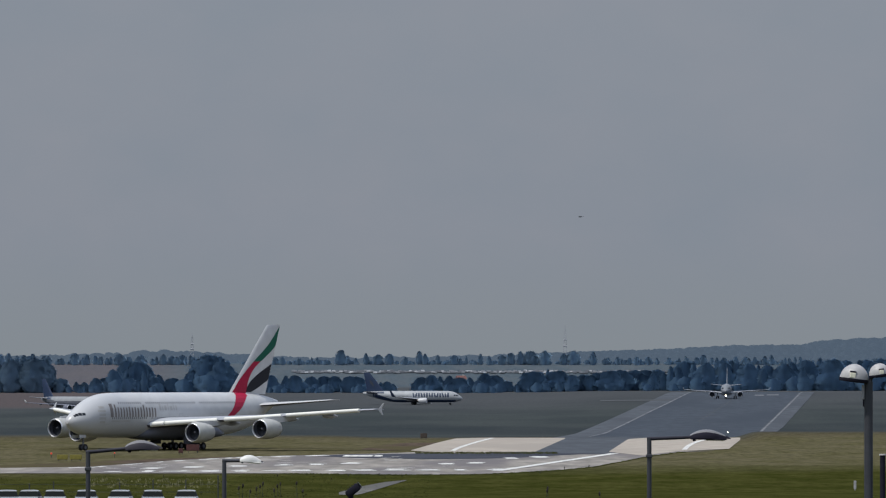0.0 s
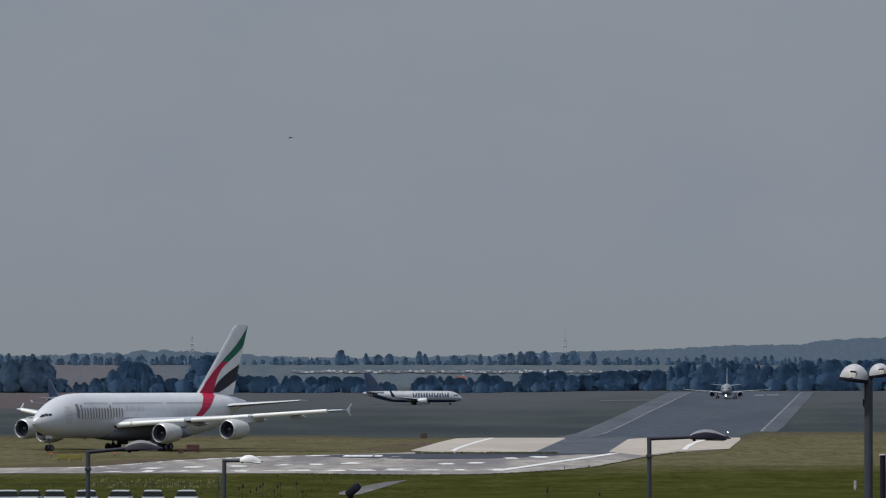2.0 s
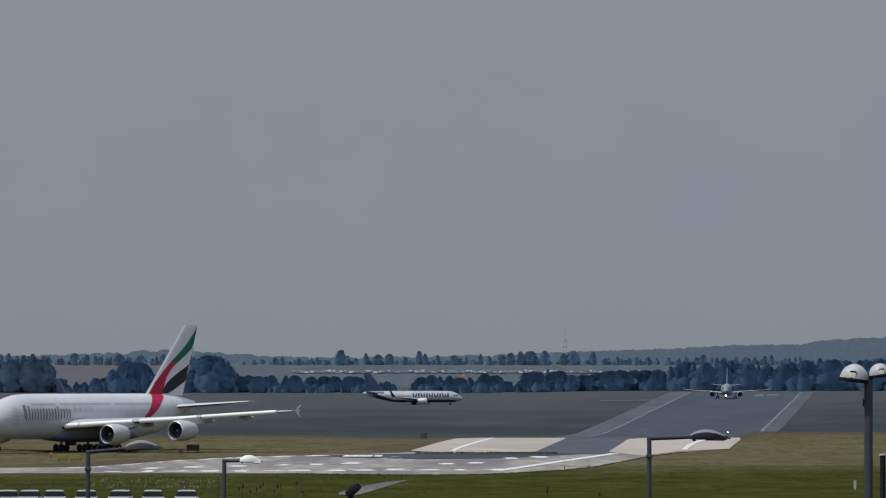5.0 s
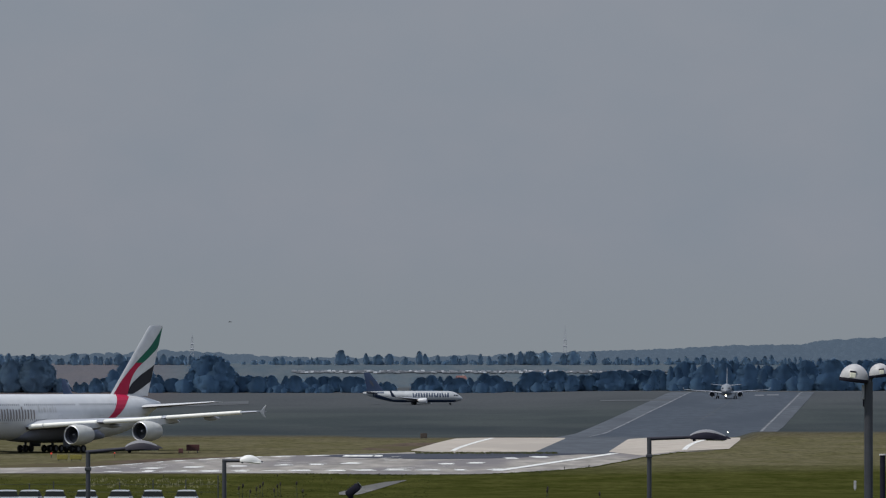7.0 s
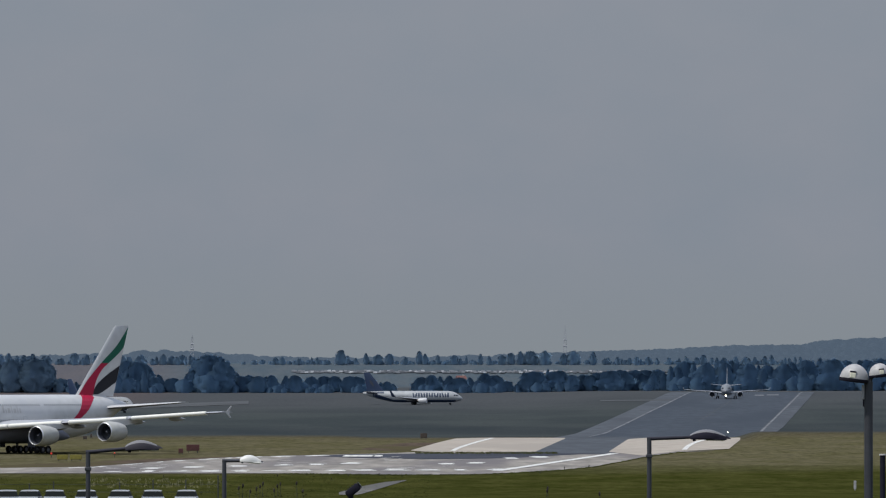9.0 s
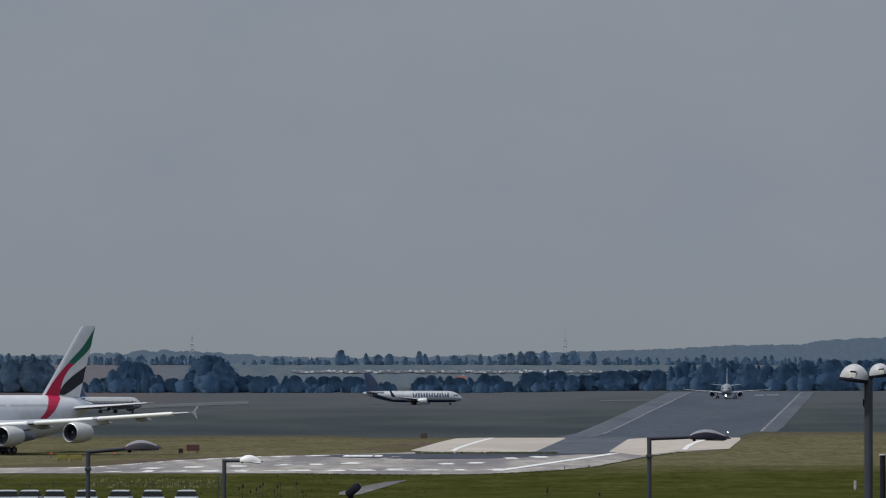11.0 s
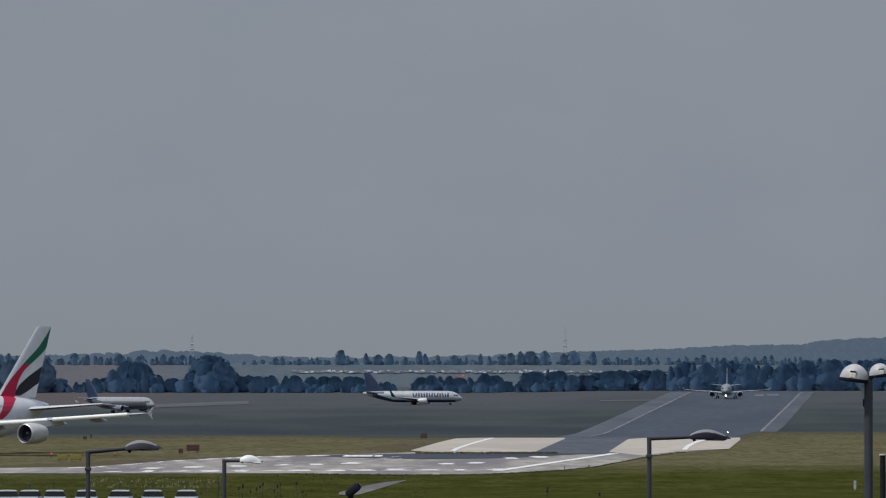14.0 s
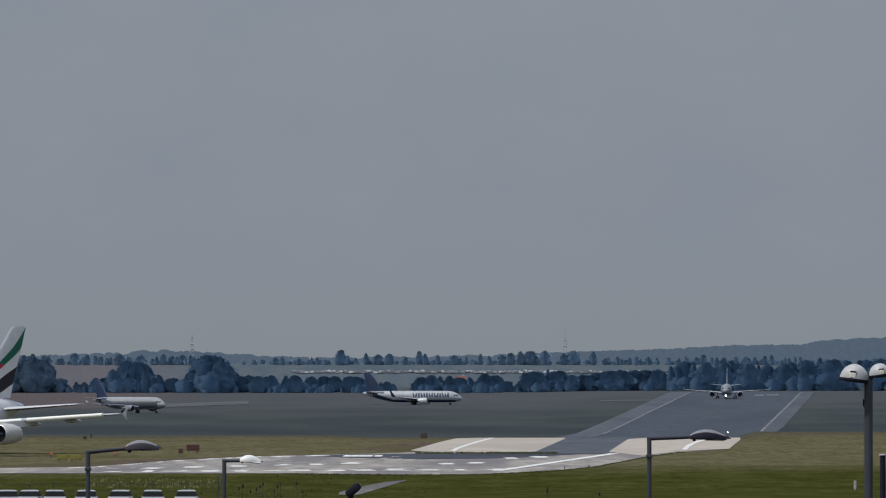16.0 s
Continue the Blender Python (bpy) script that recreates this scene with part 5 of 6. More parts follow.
def perimeter_fence():
    root = new("fence")
    tagged(root, "thin dark wire fence on slim steel posts", "fence")
    y = 830.0
    xs = []
    for px, top in ((-64, 852), (-6, 854), (52, 857), (95, 853), (153, 854), (212, 854), (271, 850), (329, 850), (386, 842)):
        p = spot(px, top, y)
        xs.append(p.x)
        bm = bmesh.new()
        z0 = ground_z(p.x, y)
        add_tube(bm, (p.x, y, z0 - 0.2), (p.x, y, p.z), 0.045, 0.04, 8)
        add_tube(bm, (p.x, y, p.z), (p.x, y, p.z + 0.03), 0.055, 0.02, 8)
        part("post", bm, M_GALV, root)
    bm = bmesh.new()
    for z in (6.4, 7.0, 7.6):
        add_tube(bm, (xs[0], y - 0.05, z), (xs[-1], y - 0.05, z), 0.012, 0.012, 5)
    part("wires", bm, M_GALV, root)


def tall_weed(rng, px, row, dist):
    p = spot(px, row, dist)
    z0 = ground_z(p.x, dist)
    h = max(0.4, p.z - z0)
    root = new("weed")
    root.matrix_basis = Matrix.Translation((p.x, dist, z0))
    tagged(root, "tall dry weed with a dark seed head", "weed", group="tall weeds")
    bm = bmesh.new()
    lean = rng.uniform(-0.12, 0.12)
    add_tube(bm, (0, 0, -0.05), (lean * 0.5, 0, h * 0.6), 0.028, 0.022, 5)
    add_tube(bm, (lean * 0.5, 0, h * 0.6), (lean, 0, h), 0.022, 0.015, 5)
    for k in range(5):
        z = h * rng.uniform(0.2, 0.85)
        a = rng.uniform(0, 6.28)
        l = rng.uniform(0.12, 0.3)
        d = Vector((math.cos(a) * l, math.sin(a) * l, l * 0.6))
        c = Vector((lean * z / h, 0, z))
        s = Vector((-math.sin(a), math.cos(a), 0)) * 0.035
        v = [bm.verts.new(q) for q in (c, c + d * 0.5 + s, c + d, c + d * 0.5 - s)]
        bm.faces.new(v)
    part("stalk", bm, M_STALK, root)
    bm = bmesh.new()
    r = bmesh.ops.create_icosphere(bm, subdivisions=1, radius=1.0)
    for v in r["verts"]:
        v.co *= rng.uniform(0.8, 1.15)
    bmesh.ops.transform(bm, matrix=Matrix.Translation((lean, 0, h - 0.1)) @ Matrix.Diagonal((0.085, 0.085, 0.19, 1)), verts=r["verts"])
    part("seed_head", bm, M_SEED, root)


def grass_stuff(name, mat, n, area, height, seed, label, width=0.09):
    """Loose tufts of grass or flowers over a stretch of ground."""
    rng = random.Random(seed)
    vs, fs = [], []
    for _ in range(n):
        p = area(rng)
        if p is None:
            continue
        x, y = p
        z = ground_z(x, y)
        for _ in range(3):
            a = rng.uniform(0, math.pi)
            h = height * rng.uniform(0.5, 1.25)
            dx, dy = math.cos(a) * width * rng.uniform(0.6, 1.6), math.sin(a) * width
            ox, oy = rng.uniform(-0.2, 0.2), rng.uniform(-0.2, 0.2)
            lx, ly = rng.uniform(-0.4, 0.4) * h, rng.uniform(-0.4, 0.4) * h
            k = len(vs)
            vs += [(x + ox - dx, y + oy - dy, z - 0.02), (x + ox + dx, y + oy + dy, z - 0.02), (x + ox + lx, y + oy + ly, z + h)]
            fs.append((k, k + 1, k + 2))
    ob = new(name, pydata_mesh(name, vs, fs, mat))
    tagged(ob, label, "grass", kind="stuff")


def floodlight(px, row, dist):
    p = spot(px, row, dist)
    z0 = ground_z(p.x, dist)
    root = new("floodlight")
    root.matrix_basis = Matrix.Translation((p.x, dist, z0))
    tagged(root, "black tilted floodlight on a dark pole", "floodlight")
    h = p.z - z0
    bm = bmesh.new()
    add_tube(bm, (-0.05, 0, 0), (-0.05, 0, h - 0.12), 0.06, 0.045, 12)
    part("pole", bm, M_LAMPD, root, smooth=True)
    m = Matrix.Translation((0, 0, h - 0.03)) @ Matrix.Rotation(radians(-38), 4, "Y")
    bm = bmesh.new()
    add_box(bm, -0.15, 0.12, -0.12, 0.12, -0.065, 0.065, 0.035)
    head = part("housing", bm, M_LAMPD, root, smooth=True, at=m)
    bm = bmesh.new()
    add_box(bm, 0.121, 0.14, -0.11, 0.11, -0.055, 0.06, 0.01)
    part("glass", bm, M_GLASSD, head)
    bm = bmesh.new()
    for k in range(5):
        add_box(bm, -0.12 + 0.045 * k, -0.11 + 0.045 * k, -0.11, 0.11, 0.066, 0.085)
    part("cooling_fins", bm, M_LAMPD, head)


def ground_sign(px0, px1, row0, row1, dist, mat, name, label):
    a, b = spot(px0, row1, dist), spot(px1, row0, dist)
    z0 = ground_z(a.x, dist)
    root = new(name)
    root.matrix_basis = Matrix.Translation(((a.x + b.x) / 2, dist, z0))
    tagged(root, label, "airfield sign", group="airfield signs")
    w, h = (b.x - a.x) / 2, max(0.5, b.z - z0)
    bm = bmesh.new()
    add_box(bm, -w, w, -0.14, 0.14, h * 0.25, h, 0.03)
    part("sign_box", bm, mat, root)
    bm = bmesh.new()
    add_box(bm, -w * 0.9, w * 0.9, -0.165, -0.142, h * 0.36, h * 0.9)
    part("sign_face", bm, mat, root)
    for s in (-0.7, 0.7):
        bm = bmesh.new()
        add_tube(bm, (s * w, 0, -0.05), (s * w, 0, h * 0.3), 0.05, 0.05, 8)
        part("leg", bm, M_GALV, root)


def ground_light(px, row, dist, mat, label, r=0.14):
    p = spot(px, row, dist)
    z0 = ground_z(p.x, dist)
    h = max(0.25, p.z - z0)
    root = new("airfield_light")
    root.matrix_basis = Matrix.Translation((p.x, dist, z0))
    tagged(root, label, "airfield light", group="airfield lights")
    bm = bmesh.new()
    add_tube(bm, (0, 0, -0.03), (0, 0, h - r), 0.05, 0.04, 8)
    part("stem", bm, M_GALV, root)
    bm = bmesh.new()
    q = bmesh.ops.create_uvsphere(bm, u_segments=10, v_segments=7, radius=r)
    bmesh.ops.translate(bm, verts=q["verts"], vec=(0, 0, h))
    part("globe", bm, mat, root, smooth=True)


def bird_thing():
    root = new("bird")
    root.scale = (0.7, 0.7, 0.7)
    tagged(root, "small dark bird flying across the sky", "bird")
    bm = bmesh.new()
    lathe_x(bm, [(0.11, 0.004), (0.09, 0.018), (0.03, 0.03), (-0.06, 0.022), (-0.13, 0.006)], 10)
    part("body", bm, M_BIRD, root, smooth=True)
    for side in (1, -1):
        bm = bmesh.new()
        add_rings(bm, [[(x + c / 2, side * y, z + 0.004), (x - c / 2, side * y, z + 0.004), (x - c / 2, side * y, z - 0.002), (x + c / 2, side * y, z - 0.002)] for y, x, c, z in ((0.015, 0.03, 0.07, 0.01), (0.09, 0.03, 0.06, 0.03), (0.19, -0.04, 0.015, 0.015))])
        part("wing", bm, M_BIRD, root)
    bm = bmesh.new()
    add_rings(bm, [[(-0.11, -0.012, 0.003), (-0.11, 0.012, 0.003), (-0.11, 0.012, -0.003), (-0.11, -0.012, -0.003)], [(-0.19, -0.035, 0.003), (-0.19, 0.035, 0.003), (-0.19, 0.035, -0.003), (-0.19, -0.035, -0.003)]])
    part("tail", bm, M_BIRD, root)
    return root


# ---------------------------------------------------------------- the place
build_ground()
# runway: asphalt with shoulders beyond the crest, pale concrete on both sides of it in front
RUN_NEAR, CREST, RUN_END = 2010.0, 2425.0, 4400.0
runway = strip("runway", M_ASPH, run_line(-22.5), run_line(22.5), CREST, RUN_END, 0.10, "dark grey asphalt runway with white edge lines", "runway")
strip("shoulder", M_SHOULD, run_line(-30.5), run_line(-22.5), CREST, RUN_END, 0.08, parent=runway)
strip("shoulder", M_SHOULD, run_line(22.5), lambda q: run_line(28.5)(q) - 4.2 * min(1.0, max(0.0, (3300 - q) / 800)), CREST, RUN_END, 0.08, parent=runway)
strip("centre_strip", M_SHOULD, run_line(-12.0), run_line(12.0), RUN_NEAR, CREST, 0.08, parent=runway)
paved_sheet("concrete_slab", M_CREAM, [(728, 798.6), (746, 800), (776, 801.2), (946, 801.2), (1000, 777.2)], [(728, 797.8), (776, 784), (806, 777), (860, 775.5), (1000, 775.8)], 0.10, "pale concrete paving", "", 4, runway)
paved_sheet("concrete_slab", M_CREAM, [(1078, 801), (1140, 807.5), (1150, 806), (1200, 799.6), (1290, 795.5), (1312, 778)], [(1078, 800), (1112, 778), (1150, 775.5), (1312, 775.5)], 0.10, "pale concrete paving", "", 4, runway)
for off in (-22.0, 23.2):
    strip("edge_line", M_WORN, run_line(off - 0.35), run_line(off + 0.35), CREST, RUN_END - 20, 0.15, parent=runway, label="worn white edge line")
y = 3420.0
while y < 4100:
    strip("centre_dash", M_FARTAXI, run_line(-0.45), run_line(0.45), y, y + 32, 0.15, parent=runway)
    y += 58.0
NEAR_EDGE = [(-200, 838.5), (0, 838.5), (500, 838.5), (700, 841), (830, 840.6), (900, 838), (1000, 832), (1050, 827), (1100, 817.5), (1150, 807.7), (1200, 800.8), (1264, 798.4)]
FAR_EDGE = [(-200, 829), (0, 829), (160, 827), (300, 816), (430, 809), (560, 806), (650, 804), (735, 801), (1200, 799.4), (1264, 798.2)]
taxiway = paved_sheet("taxiway", M_TAXI, NEAR_EDGE, FAR_EDGE, 0.06, "mottled grey concrete taxiway with white bars", "taxiway")
paved_sheet("asphalt_patch", M_PATCH, [(560, 808), (620, 811), (760, 814), (900, 812), (1010, 806), (1060, 803)], [(560, 807.5), (620, 805), (740, 803.5), (900, 803.5), (1010, 803), (1060, 802.6)], 0.085, "dark asphalt strip along the taxiway edge", "taxiway")
paved_sheet("bare_soil", M_SOIL, [(640, 796), (684, 798.4), (728, 798.2), (752, 791.2), (776, 784.4)], [(640, 795), (684, 787), (728, 784), (776, 783.8)], 0.05, "bare brown soil beside the pale concrete", "soil", 4)
paved_sheet("bare_soil", M_SOIL, [(-200, 829.2), (0, 829.2), (160, 827.2), (300, 816.2), (430, 809.2)], [(-200, 825), (0, 824.5), (90, 821), (160, 818.5), (300, 812), (430, 808.6)], 0.05, "bare brown soil along the taxiway edge", "soil", 10)
paved_sheet("service_road", M_ROAD, [(600, 882), (640, 875), (680, 863), (720, 850.8)], [(600, 872), (640, 861.5), (680, 854), (720, 850.2)], 0.05, "short grey service road through the grass", "road", 8)


def bar_at(px, row0, row1, w, mat=None):
    ya, yb = row_to_y(px, row0), row_to_y(px, row1)
    ground_bar(taxiway, (px - 784) / F * ya, ya, yb, w, 0.11, mat)


mr = random.Random(17)
for k in range(13):
    c = 198 + 56 * k + mr.uniform(-6, 6)
    bar_at(c, 836.8 - 0.25 * k + mr.uniform(-0.5, 0.3), 834.8 - 0.25 * k + mr.uniform(-0.6, 0.6), mr.uniform(1.6, 3.6))
    if mr.random() < 0.6:
        bar_at(c + mr.uniform(-14, 14), 834.9 - 0.25 * k, 833.9 - 0.25 * k, mr.uniform(0.8, 2.4))
# random pale streaks stand for white shimmer on the concrete
for k in range(46):
    px = mr.uniform(180, 840)
    row = mr.uniform(float(np.interp(px, [q[0] for q in FAR_EDGE], [q[1] for q in FAR_EDGE])) + 3, 832)
    bar_at(px, row + mr.uniform(0.1, 0.4), row - mr.uniform(0.1, 0.4), mr.uniform(0.4, 2.6), M_STREAK)
for px, row, w in ((500, 824, 2.4), (560, 823, 2.6), (620, 821, 2.8), (790, 822, 2.0), (842, 820.5, 2.4), (905, 812, 2.2), (955, 810, 2.4), (420, 826, 2.4), (340, 828, 2.6), (268, 830, 2.6), (700, 832, 2.4)):
    bar_at(px, row + 1.2, row - 1.2, w)
for px in (615, 628, 641, 654, 667):
    bar_at(px, 809.3, 806.4, 1.5)
# long edge line of the taxiway turning on to the runway
bm = bmesh.new()
pts = []
for i in range(25):
    u = i / 24
    px, row = 880 + 208 * u, 834.5 - 31.0 * u
    yy = row_to_y(px, row)
    xx = (px - 784) / F * yy
    pts.append([(xx - 0.9, yy, ground_z(xx, yy) + 0.12), (xx + 0.9, yy, ground_z(xx, yy) + 0.12)])
add_grid(bm, pts)
part("edge_line", bm, M_MARK, taxiway)
# line along its far edge, broken into streaks
px = 120.0
while px < 570:
    span = mr.uniform(10, 46)
    bm = bmesh.new()
    pts = []
    for i in range(7):
        q = px + span * i / 6
        row = float(np.interp(q, [e[0] for e in FAR_EDGE], [e[1] for e in FAR_EDGE])) + 1.7 + mr.uniform(-0.3, 0.3)
        half = (0.35 + 0.55 * math.sin(math.pi * i / 6)) * mr.uniform(0.7, 1.1)
        ya, yb = row_to_y(q, row + half), row_to_y(q, row - half)
        xx = (q - 784) / F * ya
        pts.append([(xx, ya, ground_z(xx, ya) + 0.12), (xx, yb, ground_z(xx, yb) + 0.12)])
    add_grid(bm, pts)
    part("edge_line", bm, M_MARK, taxiway)
    px += span + mr.uniform(2, 26)

# white lines that curve over the pale concrete
for ends in ([(801, 799.5), (812, 794), (830, 788), (850, 782), (872, 776.8)], [(1211, 797.5), (1217, 791.5), (1226, 786.5), (1240, 781.5), (1270, 777)]):
    bm = bmesh.new()
    pts = []
    for px, row in smooth_table(ends, 5):
        yy = row_to_y(px, row)
        xx = (px - 784) / F * yy
        pts.append([(xx - 0.5, yy, ground_z(xx, yy) + 0.16), (xx + 0.5, yy, ground_z(xx, yy) + 0.16)])
    add_grid(bm, pts)
    part("edge_line", bm, M_MARK, runway)

# far taxiways, seen as thin pale lines
def far_strip(px0, px1, ra, rb, thick):
    bm = bmesh.new()
    rows = []
    for i in range(30):
        px = px0 + (px1 - px0) * i / 29
        row = ra + (rb - ra) * i / 29
        ya, yb = row_to_y(px, row + thick, 3200.0, 4530.0), row_to_y(px, row - thick, 3200.0, 4530.0)
        rows.append([((px - 784) / F * (ya + (yb - ya) * k / 8), ya + (yb - ya) * k / 8, ground_z((px - 784) / F * (ya + (yb - ya) * k / 8), ya + (yb - ya) * k / 8) + 0.12) for k in range(9)])
    add_grid(bm, rows)
    tagged(part("taxiway", bm, M_FARSTRIP, smooth=True), "far pale asphalt taxiway across the grass", "taxiway", kind="structure")


far_strip(250, 440, 720, 713, 3.0)
far_strip(1062, 1186, 710, 708.5, 0.9)
# worn bars painted across the runway beside the waiting airliner
for px0, px1, row in ((1336, 1352, 700.4), (1357, 1378, 699.8)):
    ya, yb = row_to_y((px0 + px1) / 2, row + 0.7, 3500.0, 4395.0), row_to_y((px0 + px1) / 2, row - 0.7, 3500.0, 4395.0)
    strip("threshold_bar", M_WORN, lambda q, e=px0: (e - 784) / F * q, lambda q, e=px1: (e - 784) / F * q, ya, yb, 0.16, parent=runway)

bm = bmesh.new()
yy = row_to_y(1513, 868)
add_box(bm, -0.17, 0.17, -0.05, 0.05, 0.15, 1.25, 0.03)
add_box(bm, -0.05, 0.05, -0.04, 0.04, -0.05, 0.15)
tagged(part("marker_board", bm, M_LAMPW, at=Matrix.Translation(((1513 - 784) / F * yy, yy, ground_z((1513 - 784) / F * yy, yy)))), "small white marker board standing in the grass", "marker")

build_trees()
lattice_mast(340, 590, 4870, 1.9)
lattice_mast(1000, 577, 4870, 2.1)
house(816, 679, 4640, 3.4, 3.4, 2.0, 0.3, M_ROOF, "small pale house with a red tiled roof among trees")
far_car_park()

jumbo, jumbo_wheels = superjumbo()
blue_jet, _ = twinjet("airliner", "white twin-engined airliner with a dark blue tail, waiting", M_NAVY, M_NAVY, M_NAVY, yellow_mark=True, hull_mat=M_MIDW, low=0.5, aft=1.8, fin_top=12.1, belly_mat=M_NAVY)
blue_jet.matrix_basis = Matrix.Translation((spot(734.5, 713, 4200).x, 4200, ground_z(spot(734.5, 713, 4200).x, 4200) + 0.02)) @ Matrix.Rotation(radians(-8), 4, "Z") @ Matrix.Scale(1.04, 4)
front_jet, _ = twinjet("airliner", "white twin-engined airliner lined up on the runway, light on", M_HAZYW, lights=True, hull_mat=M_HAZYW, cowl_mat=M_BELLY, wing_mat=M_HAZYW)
front_jet.matrix_basis = Matrix.Translation((spot(1285.5, 703, 4120).x, 4120, ground_z(spot(1285.5, 703, 4120).x, 4120) + 0.11)) @ Matrix.Rotation(radians(-92.5), 4, "Z")
# its white-over-grey split stands for a sunlit top and shaded sides
far_jet, far_wheels = twinjet("airliner", "white twin-engined airliner, lower hull shade-grey, with a dark tail, taxiing slowly", M_NAVY, None, None, cowl_mat=M_BELLY, hull_mat=M_DULLW, wing_mat=M_BELLY, belly_mat=M_SIDESHADE, belly_edge=4.1)

# street lamps in front
def lamp_at(px, row, dist, **kw):
    p = spot(px, row, dist)
    z0 = ground_z(p.x, dist)
    return street_lamp(at=Matrix.Translation((p.x, dist, z0)), height=p.z - z0, **kw)


lamp_at(156, 799, 200, label="grey steel street lamp with a shell-shaped head", arm=0.72, head_len=0.70, head_h=0.17, tilt=-2, shell_mat=M_LAMPG, body_mat=M_LAMPM, pole_r=0.042, arm_rise=0.07)
lamp_at(1149, 775, 200, label="grey steel street lamp with a shade-darkened shell-shaped head", arm=0.79, head_len=0.76, head_h=0.17, tilt=1, shell_mat=M_LAMPG, pole_r=0.042, arm_rise=0.03)
lamp_at(397, 814.5, 330, label="steel street lamp with a pale cream head", arm=0.51, head_len=0.73, head_h=0.215, tilt=4, shell_mat=M_LAMPC, dark_under=False, pole_r=0.065)
p = spot(1537, 675.5, 180)
twin_dome_lamp(Matrix.Translation((p.x, 180, ground_z(p.x, 180))), p.z - ground_z(p.x, 180), 0.245, 0.245)
floodlight(626, 864, 180)
p = spot(1562, 806, 180)
bm = bmesh.new()
add_tube(bm, (0, 0, 0), (0, 0, p.z - ground_z(p.x, 180)), 0.05, 0.045, 12)
add_tube(bm, (0, 0, p.z - ground_z(p.x, 180)), (0, 0, p.z - ground_z(p.x, 180) + 0.02), 0.06, 0.05, 12, 1)
post = part("post", bm, [M_LAMPD, M_LAMPW], smooth=True, at=Matrix.Translation((p.x, 180, ground_z(p.x, 180))))
tagged(post, "dark steel post with a pale cap", "post")

for i, (px, mt) in enumerate(((-44, M_CARW), (14, M_CARG), (52, M_CARW), (97, M_CARW), (153, M_CARG), (213, M_CARW), (271, M_CARG), (330, M_CARW))):
    parked_car((px - 784) / F * 805, 805, mt, 0.05 * math.sin(i * 2.3))
perimeter_fence()
rng = random.Random(3)
for px, row in ((424, 862), (429, 857), (441, 868), (455, 863), (460, 859), (464, 854), (487, 866), (492, 858), (497, 855), (526, 853), (536, 867), (966, 866), (970, 862), (1062, 872)):
    tall_weed(rng, px, row, 845)
for px, row in ((586, 846), (616, 840), (670, 838), (955, 835), (998, 827), (1042, 824), (490, 840), (290, 841)):
    tall_weed(rng, px, row, row_to_y(px, row + 5))
ground_sign(330, 353, 787, 796, 2030, M_SIGNB, "airfield_sign", "dark red-brown airfield sign box on short legs")
ground_sign(316, 324, 794, 800, 2010, M_SIGNB, "airfield_sign", "dark red-brown airfield sign box on short legs")
ground_sign(744, 756, 767, 776, 2330, M_BARK, "airfield_sign", "dull brown airfield sign box on short legs")
ground_sign(101, 120, 805, 815, 1890, M_SIGNY, "airfield_sign", "dull yellow airfield sign box on short legs")
ground_sign(124, 145, 805, 815, 1890, M_SIGNY, "airfield_sign", "dull yellow airfield sign box on short legs")
ground_sign(147, 154, 772, 779, row_to_y(150, 779), M_BARK, "airfield_sign", "small dark airfield marker box on short legs")
ground_sign(160, 163, 768, 776, row_to_y(161, 776), M_BARK, "airfield_sign", "small dark airfield marker box on short legs")
ground_light(91, 803, 1960, M_REDL, "small red airfield light on a stem", 0.17)
ground_light(203, 802, 1965, M_REDL, "small red airfield light on a stem", 0.13)
ground_light(1288, 765, 2390, M_LAND, "small lit airfield light on a stem", 0.105)


def band(px0, px1, r0, r1):
    def pick(g):
        px, row = g.uniform(px0, px1), g.uniform(r0, r1)
        yy = row_to_y(px, row, 1180.0, 2415.0)
        return (px - 784) / F * yy, yy
    return pick


grass_stuff("grass_tufts", M_GRASSB, 1600, band(0, 760, 840, 882), 0.10, 41, "green grass tufts on the near meadow")
grass_stuff("grass_verge", M_GRASSB, 900, band(735, 985, 801.5, 804.5), 0.28, 44, "ragged dark grass growing between the pavements")
def taxi_verge(g):
    px = g.uniform(500, 1215)
    yy = row_to_y(px, float(np.interp(px, [q[0] for q in NEAR_EDGE], [q[1] for q in NEAR_EDGE])) + g.uniform(-0.2, 1.4), 1180.0, 2415.0)
    return (px - 784) / F * yy, yy


grass_stuff("taxiway_verge", M_GRASSB, 1500, taxi_verge, 0.16, 46, "ragged dark grass along the near edge of the taxiway")
grass_stuff("flower_patch", M_FLOWER, 200, band(150, 400, 848, 864), 0.3, 43, "patch of pale meadow flowers in the grass", 0.07)


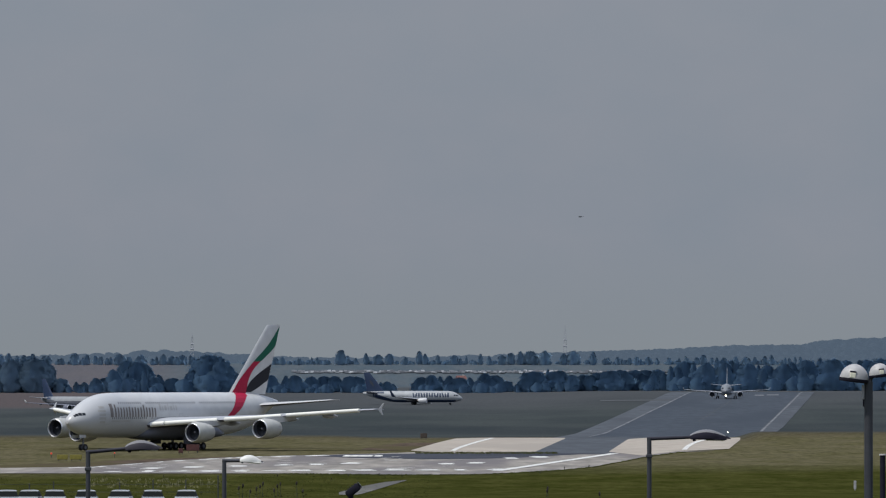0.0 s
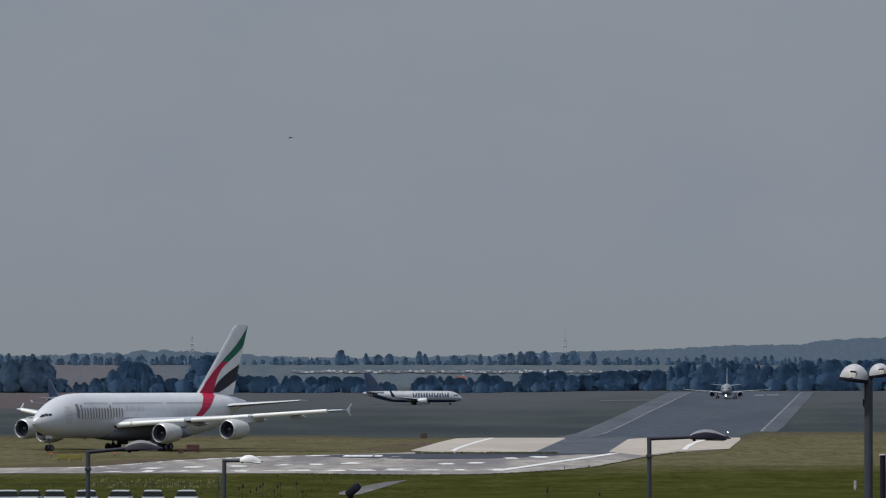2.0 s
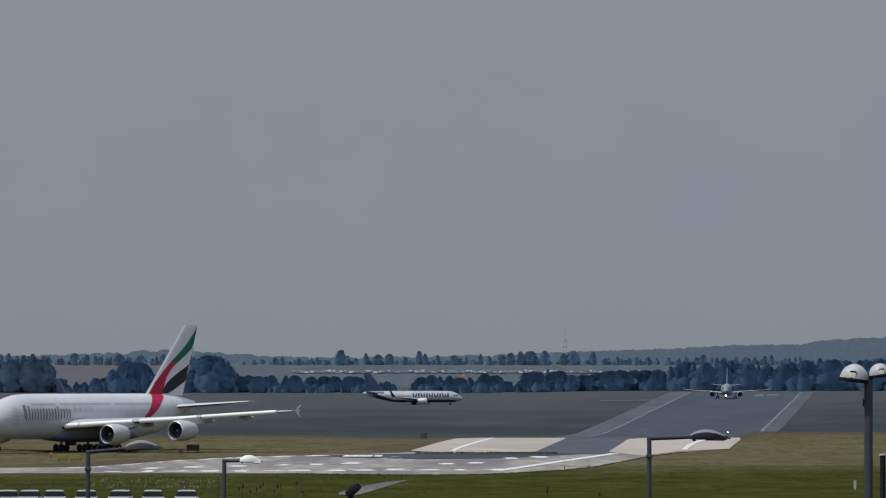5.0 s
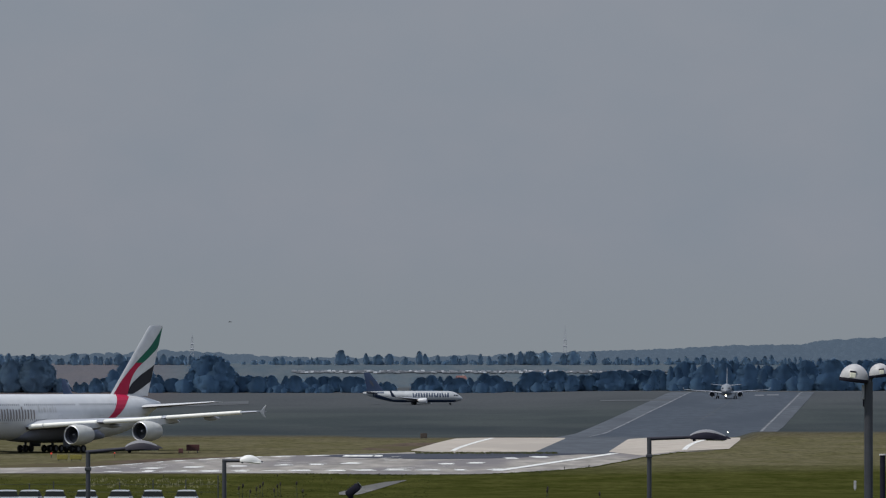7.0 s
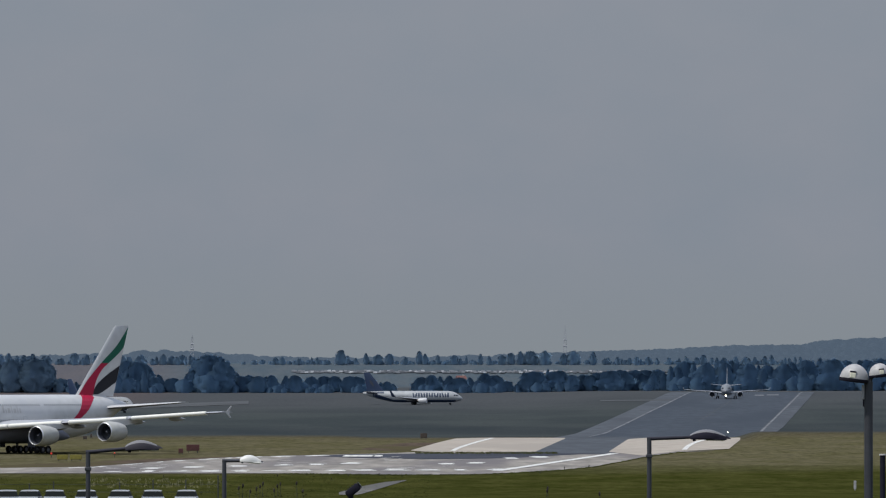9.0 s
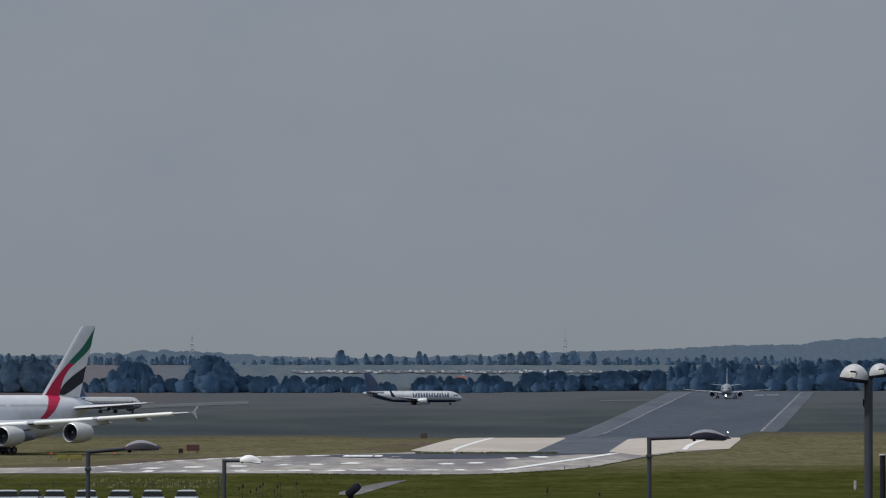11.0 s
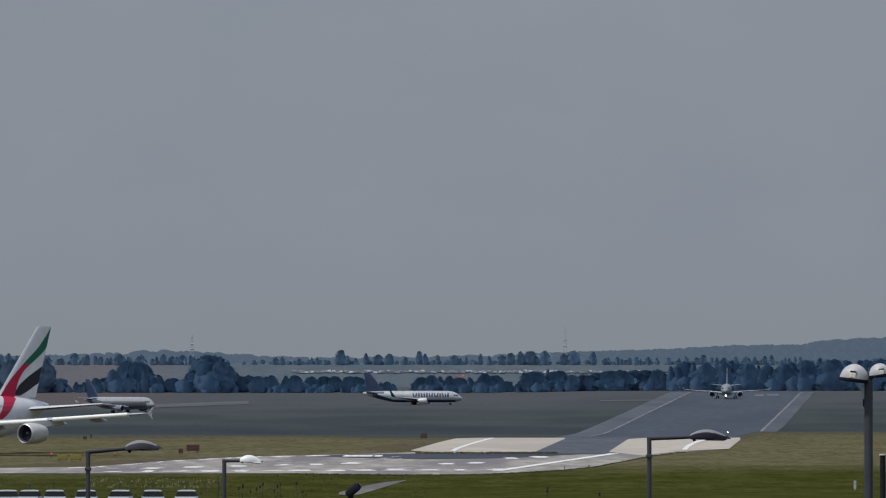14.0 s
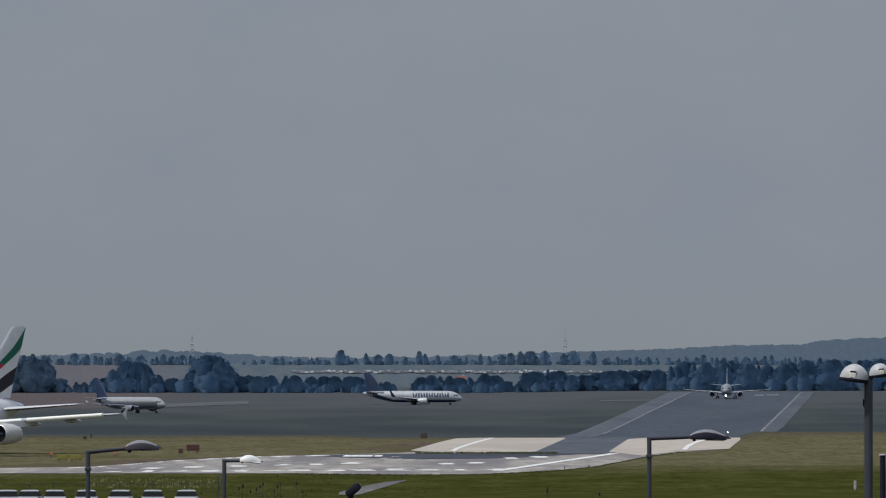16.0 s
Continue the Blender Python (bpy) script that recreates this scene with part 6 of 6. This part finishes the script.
# ---------------------------------------------------------------- what moves
def motions():
    # the large airliner rolls straight ahead along its taxiway
    theta = radians(54.8)
    ahead = Vector((-math.cos(theta), -math.sin(theta)))
    track = [(0, 2.8), (1, 30.5), (2, 60.3), (3, 89.6), (4, 119.2), (5, 150), (6, 180.5), (7, 211), (8, 242), (9, 271), (10, 300.2), (11, 328.4), (12, 355.2), (13, 380), (14, 404), (15, 426), (16, 446.8)]
    start = Vector((-50.8, 2067.0))
    rows, path_len = [], []
    for t, d in track:
        run = d / F * 2040 / math.cos(theta) * 0.985
        p = start + ahead * run
        path_len.append((t, run))
        rows.append((t, Matrix.Translation((p.x, p.y, ground_z(p.x, p.y) + 0.02)) @ Matrix.Rotation(math.pi + theta, 4, "Z")))
    walk(jumbo, rows)
    spin(jumbo_wheels, path_len)
    # the far airliner creeps forward and turns
    rows, path_len = [], []
    pos, run = Vector(spot(127, 733, 3810).xy), 0.0
    for i in range(65):
        t = i * 0.25
        yaw = radians(-55 + 8 * t / 16)
        if i % 4 == 0:
            rows.append((t, Matrix.Translation((pos.x, pos.y, ground_z(pos.x, pos.y) + 0.02)) @ Matrix.Rotation(yaw, 4, "Z")))
            path_len.append((t, run))
        step = 0.25 * float(np.interp(t, [0, 4, 8, 12, 16], [1.95, 2.0, 2.05, 2.2, 2.9]))
        pos = pos + Vector((math.cos(yaw), math.sin(yaw))) * step
        run += step
    walk(far_jet, rows)
    spin(far_wheels, path_len)
    # the bird
    bird_rows = []
    for t, px, row, turn in ((0, 1027, 384, 0), (0.1, 975, 370, 0), (0.3, 892, 344, 0), (0.5, 824, 319, 0), (0.7, 782, 300, 0), (1.0, 742, 274, 0), (1.2, 721, 269, 0), (1.5, 690, 262, 0), (1.8, 611, 252, 0), (2.0, 514, 244, 0), (2.2, 386, 262, 0), (2.3, 288, 277, 0), (2.4, 200, 286, 0), (2.5, 94, 304, 0), (2.6, -30, 320, 0), (3.0, -450, 360, 0), (16.0, -2500, 150, 0)):
        bird_rows.append((t, Matrix.Translation(spot(px, row, 420)) @ Matrix.Rotation(math.pi + 0.15, 4, "Z")))
    walk(bird, bird_rows)
    low_rows = [(0.0, 4400, 640), (5.6, 1250, 640), (6.0, 930, 632), (6.4, 667, 616), (6.6, 580, 608), (6.8, 495, 586), (7.0, 407, 570), (7.2, 321, 566), (7.5, 184, 580), (8.0, -60, 590), (16.0, -4000, 400)]
    walk(low_bird, [(t, Matrix.Translation(spot(px, row, 520)) @ Matrix.Rotation(math.pi + 0.1, 4, "Z")) for t, px, row in low_rows])
    fast_rows = [(0.0, 9000, -900), (6.0, 1430, -40), (6.3, 656, 62), (6.4, 398, 94), (6.5, 14, 137), (6.7, -750, 210), (7.2, -1900, 300), (16.0, -6000, 500)]
    walk(fast_bird, [(t, Matrix.Translation(spot(px, row, 380)) @ Matrix.Rotation(math.pi + 0.1, 4, "Z")) for t, px, row in fast_rows])


def spin(wheels, path_len):
    ts, ds = [q[0] for q in path_len], [q[1] for q in path_len]
    for ob, r in wheels:
        base = Matrix.Translation(ob.matrix_basis.translation)
        rows = []
        n = 128
        for i in range(n + 1):
            t = 16.0 * i / n
            rows.append((t, base @ Matrix.Rotation(float(np.interp(t, ts, ds)) / r, 4, "Y")))
        walk(ob, rows)


bird, low_bird, fast_bird = bird_thing(), bird_thing(), bird_thing()
motions()
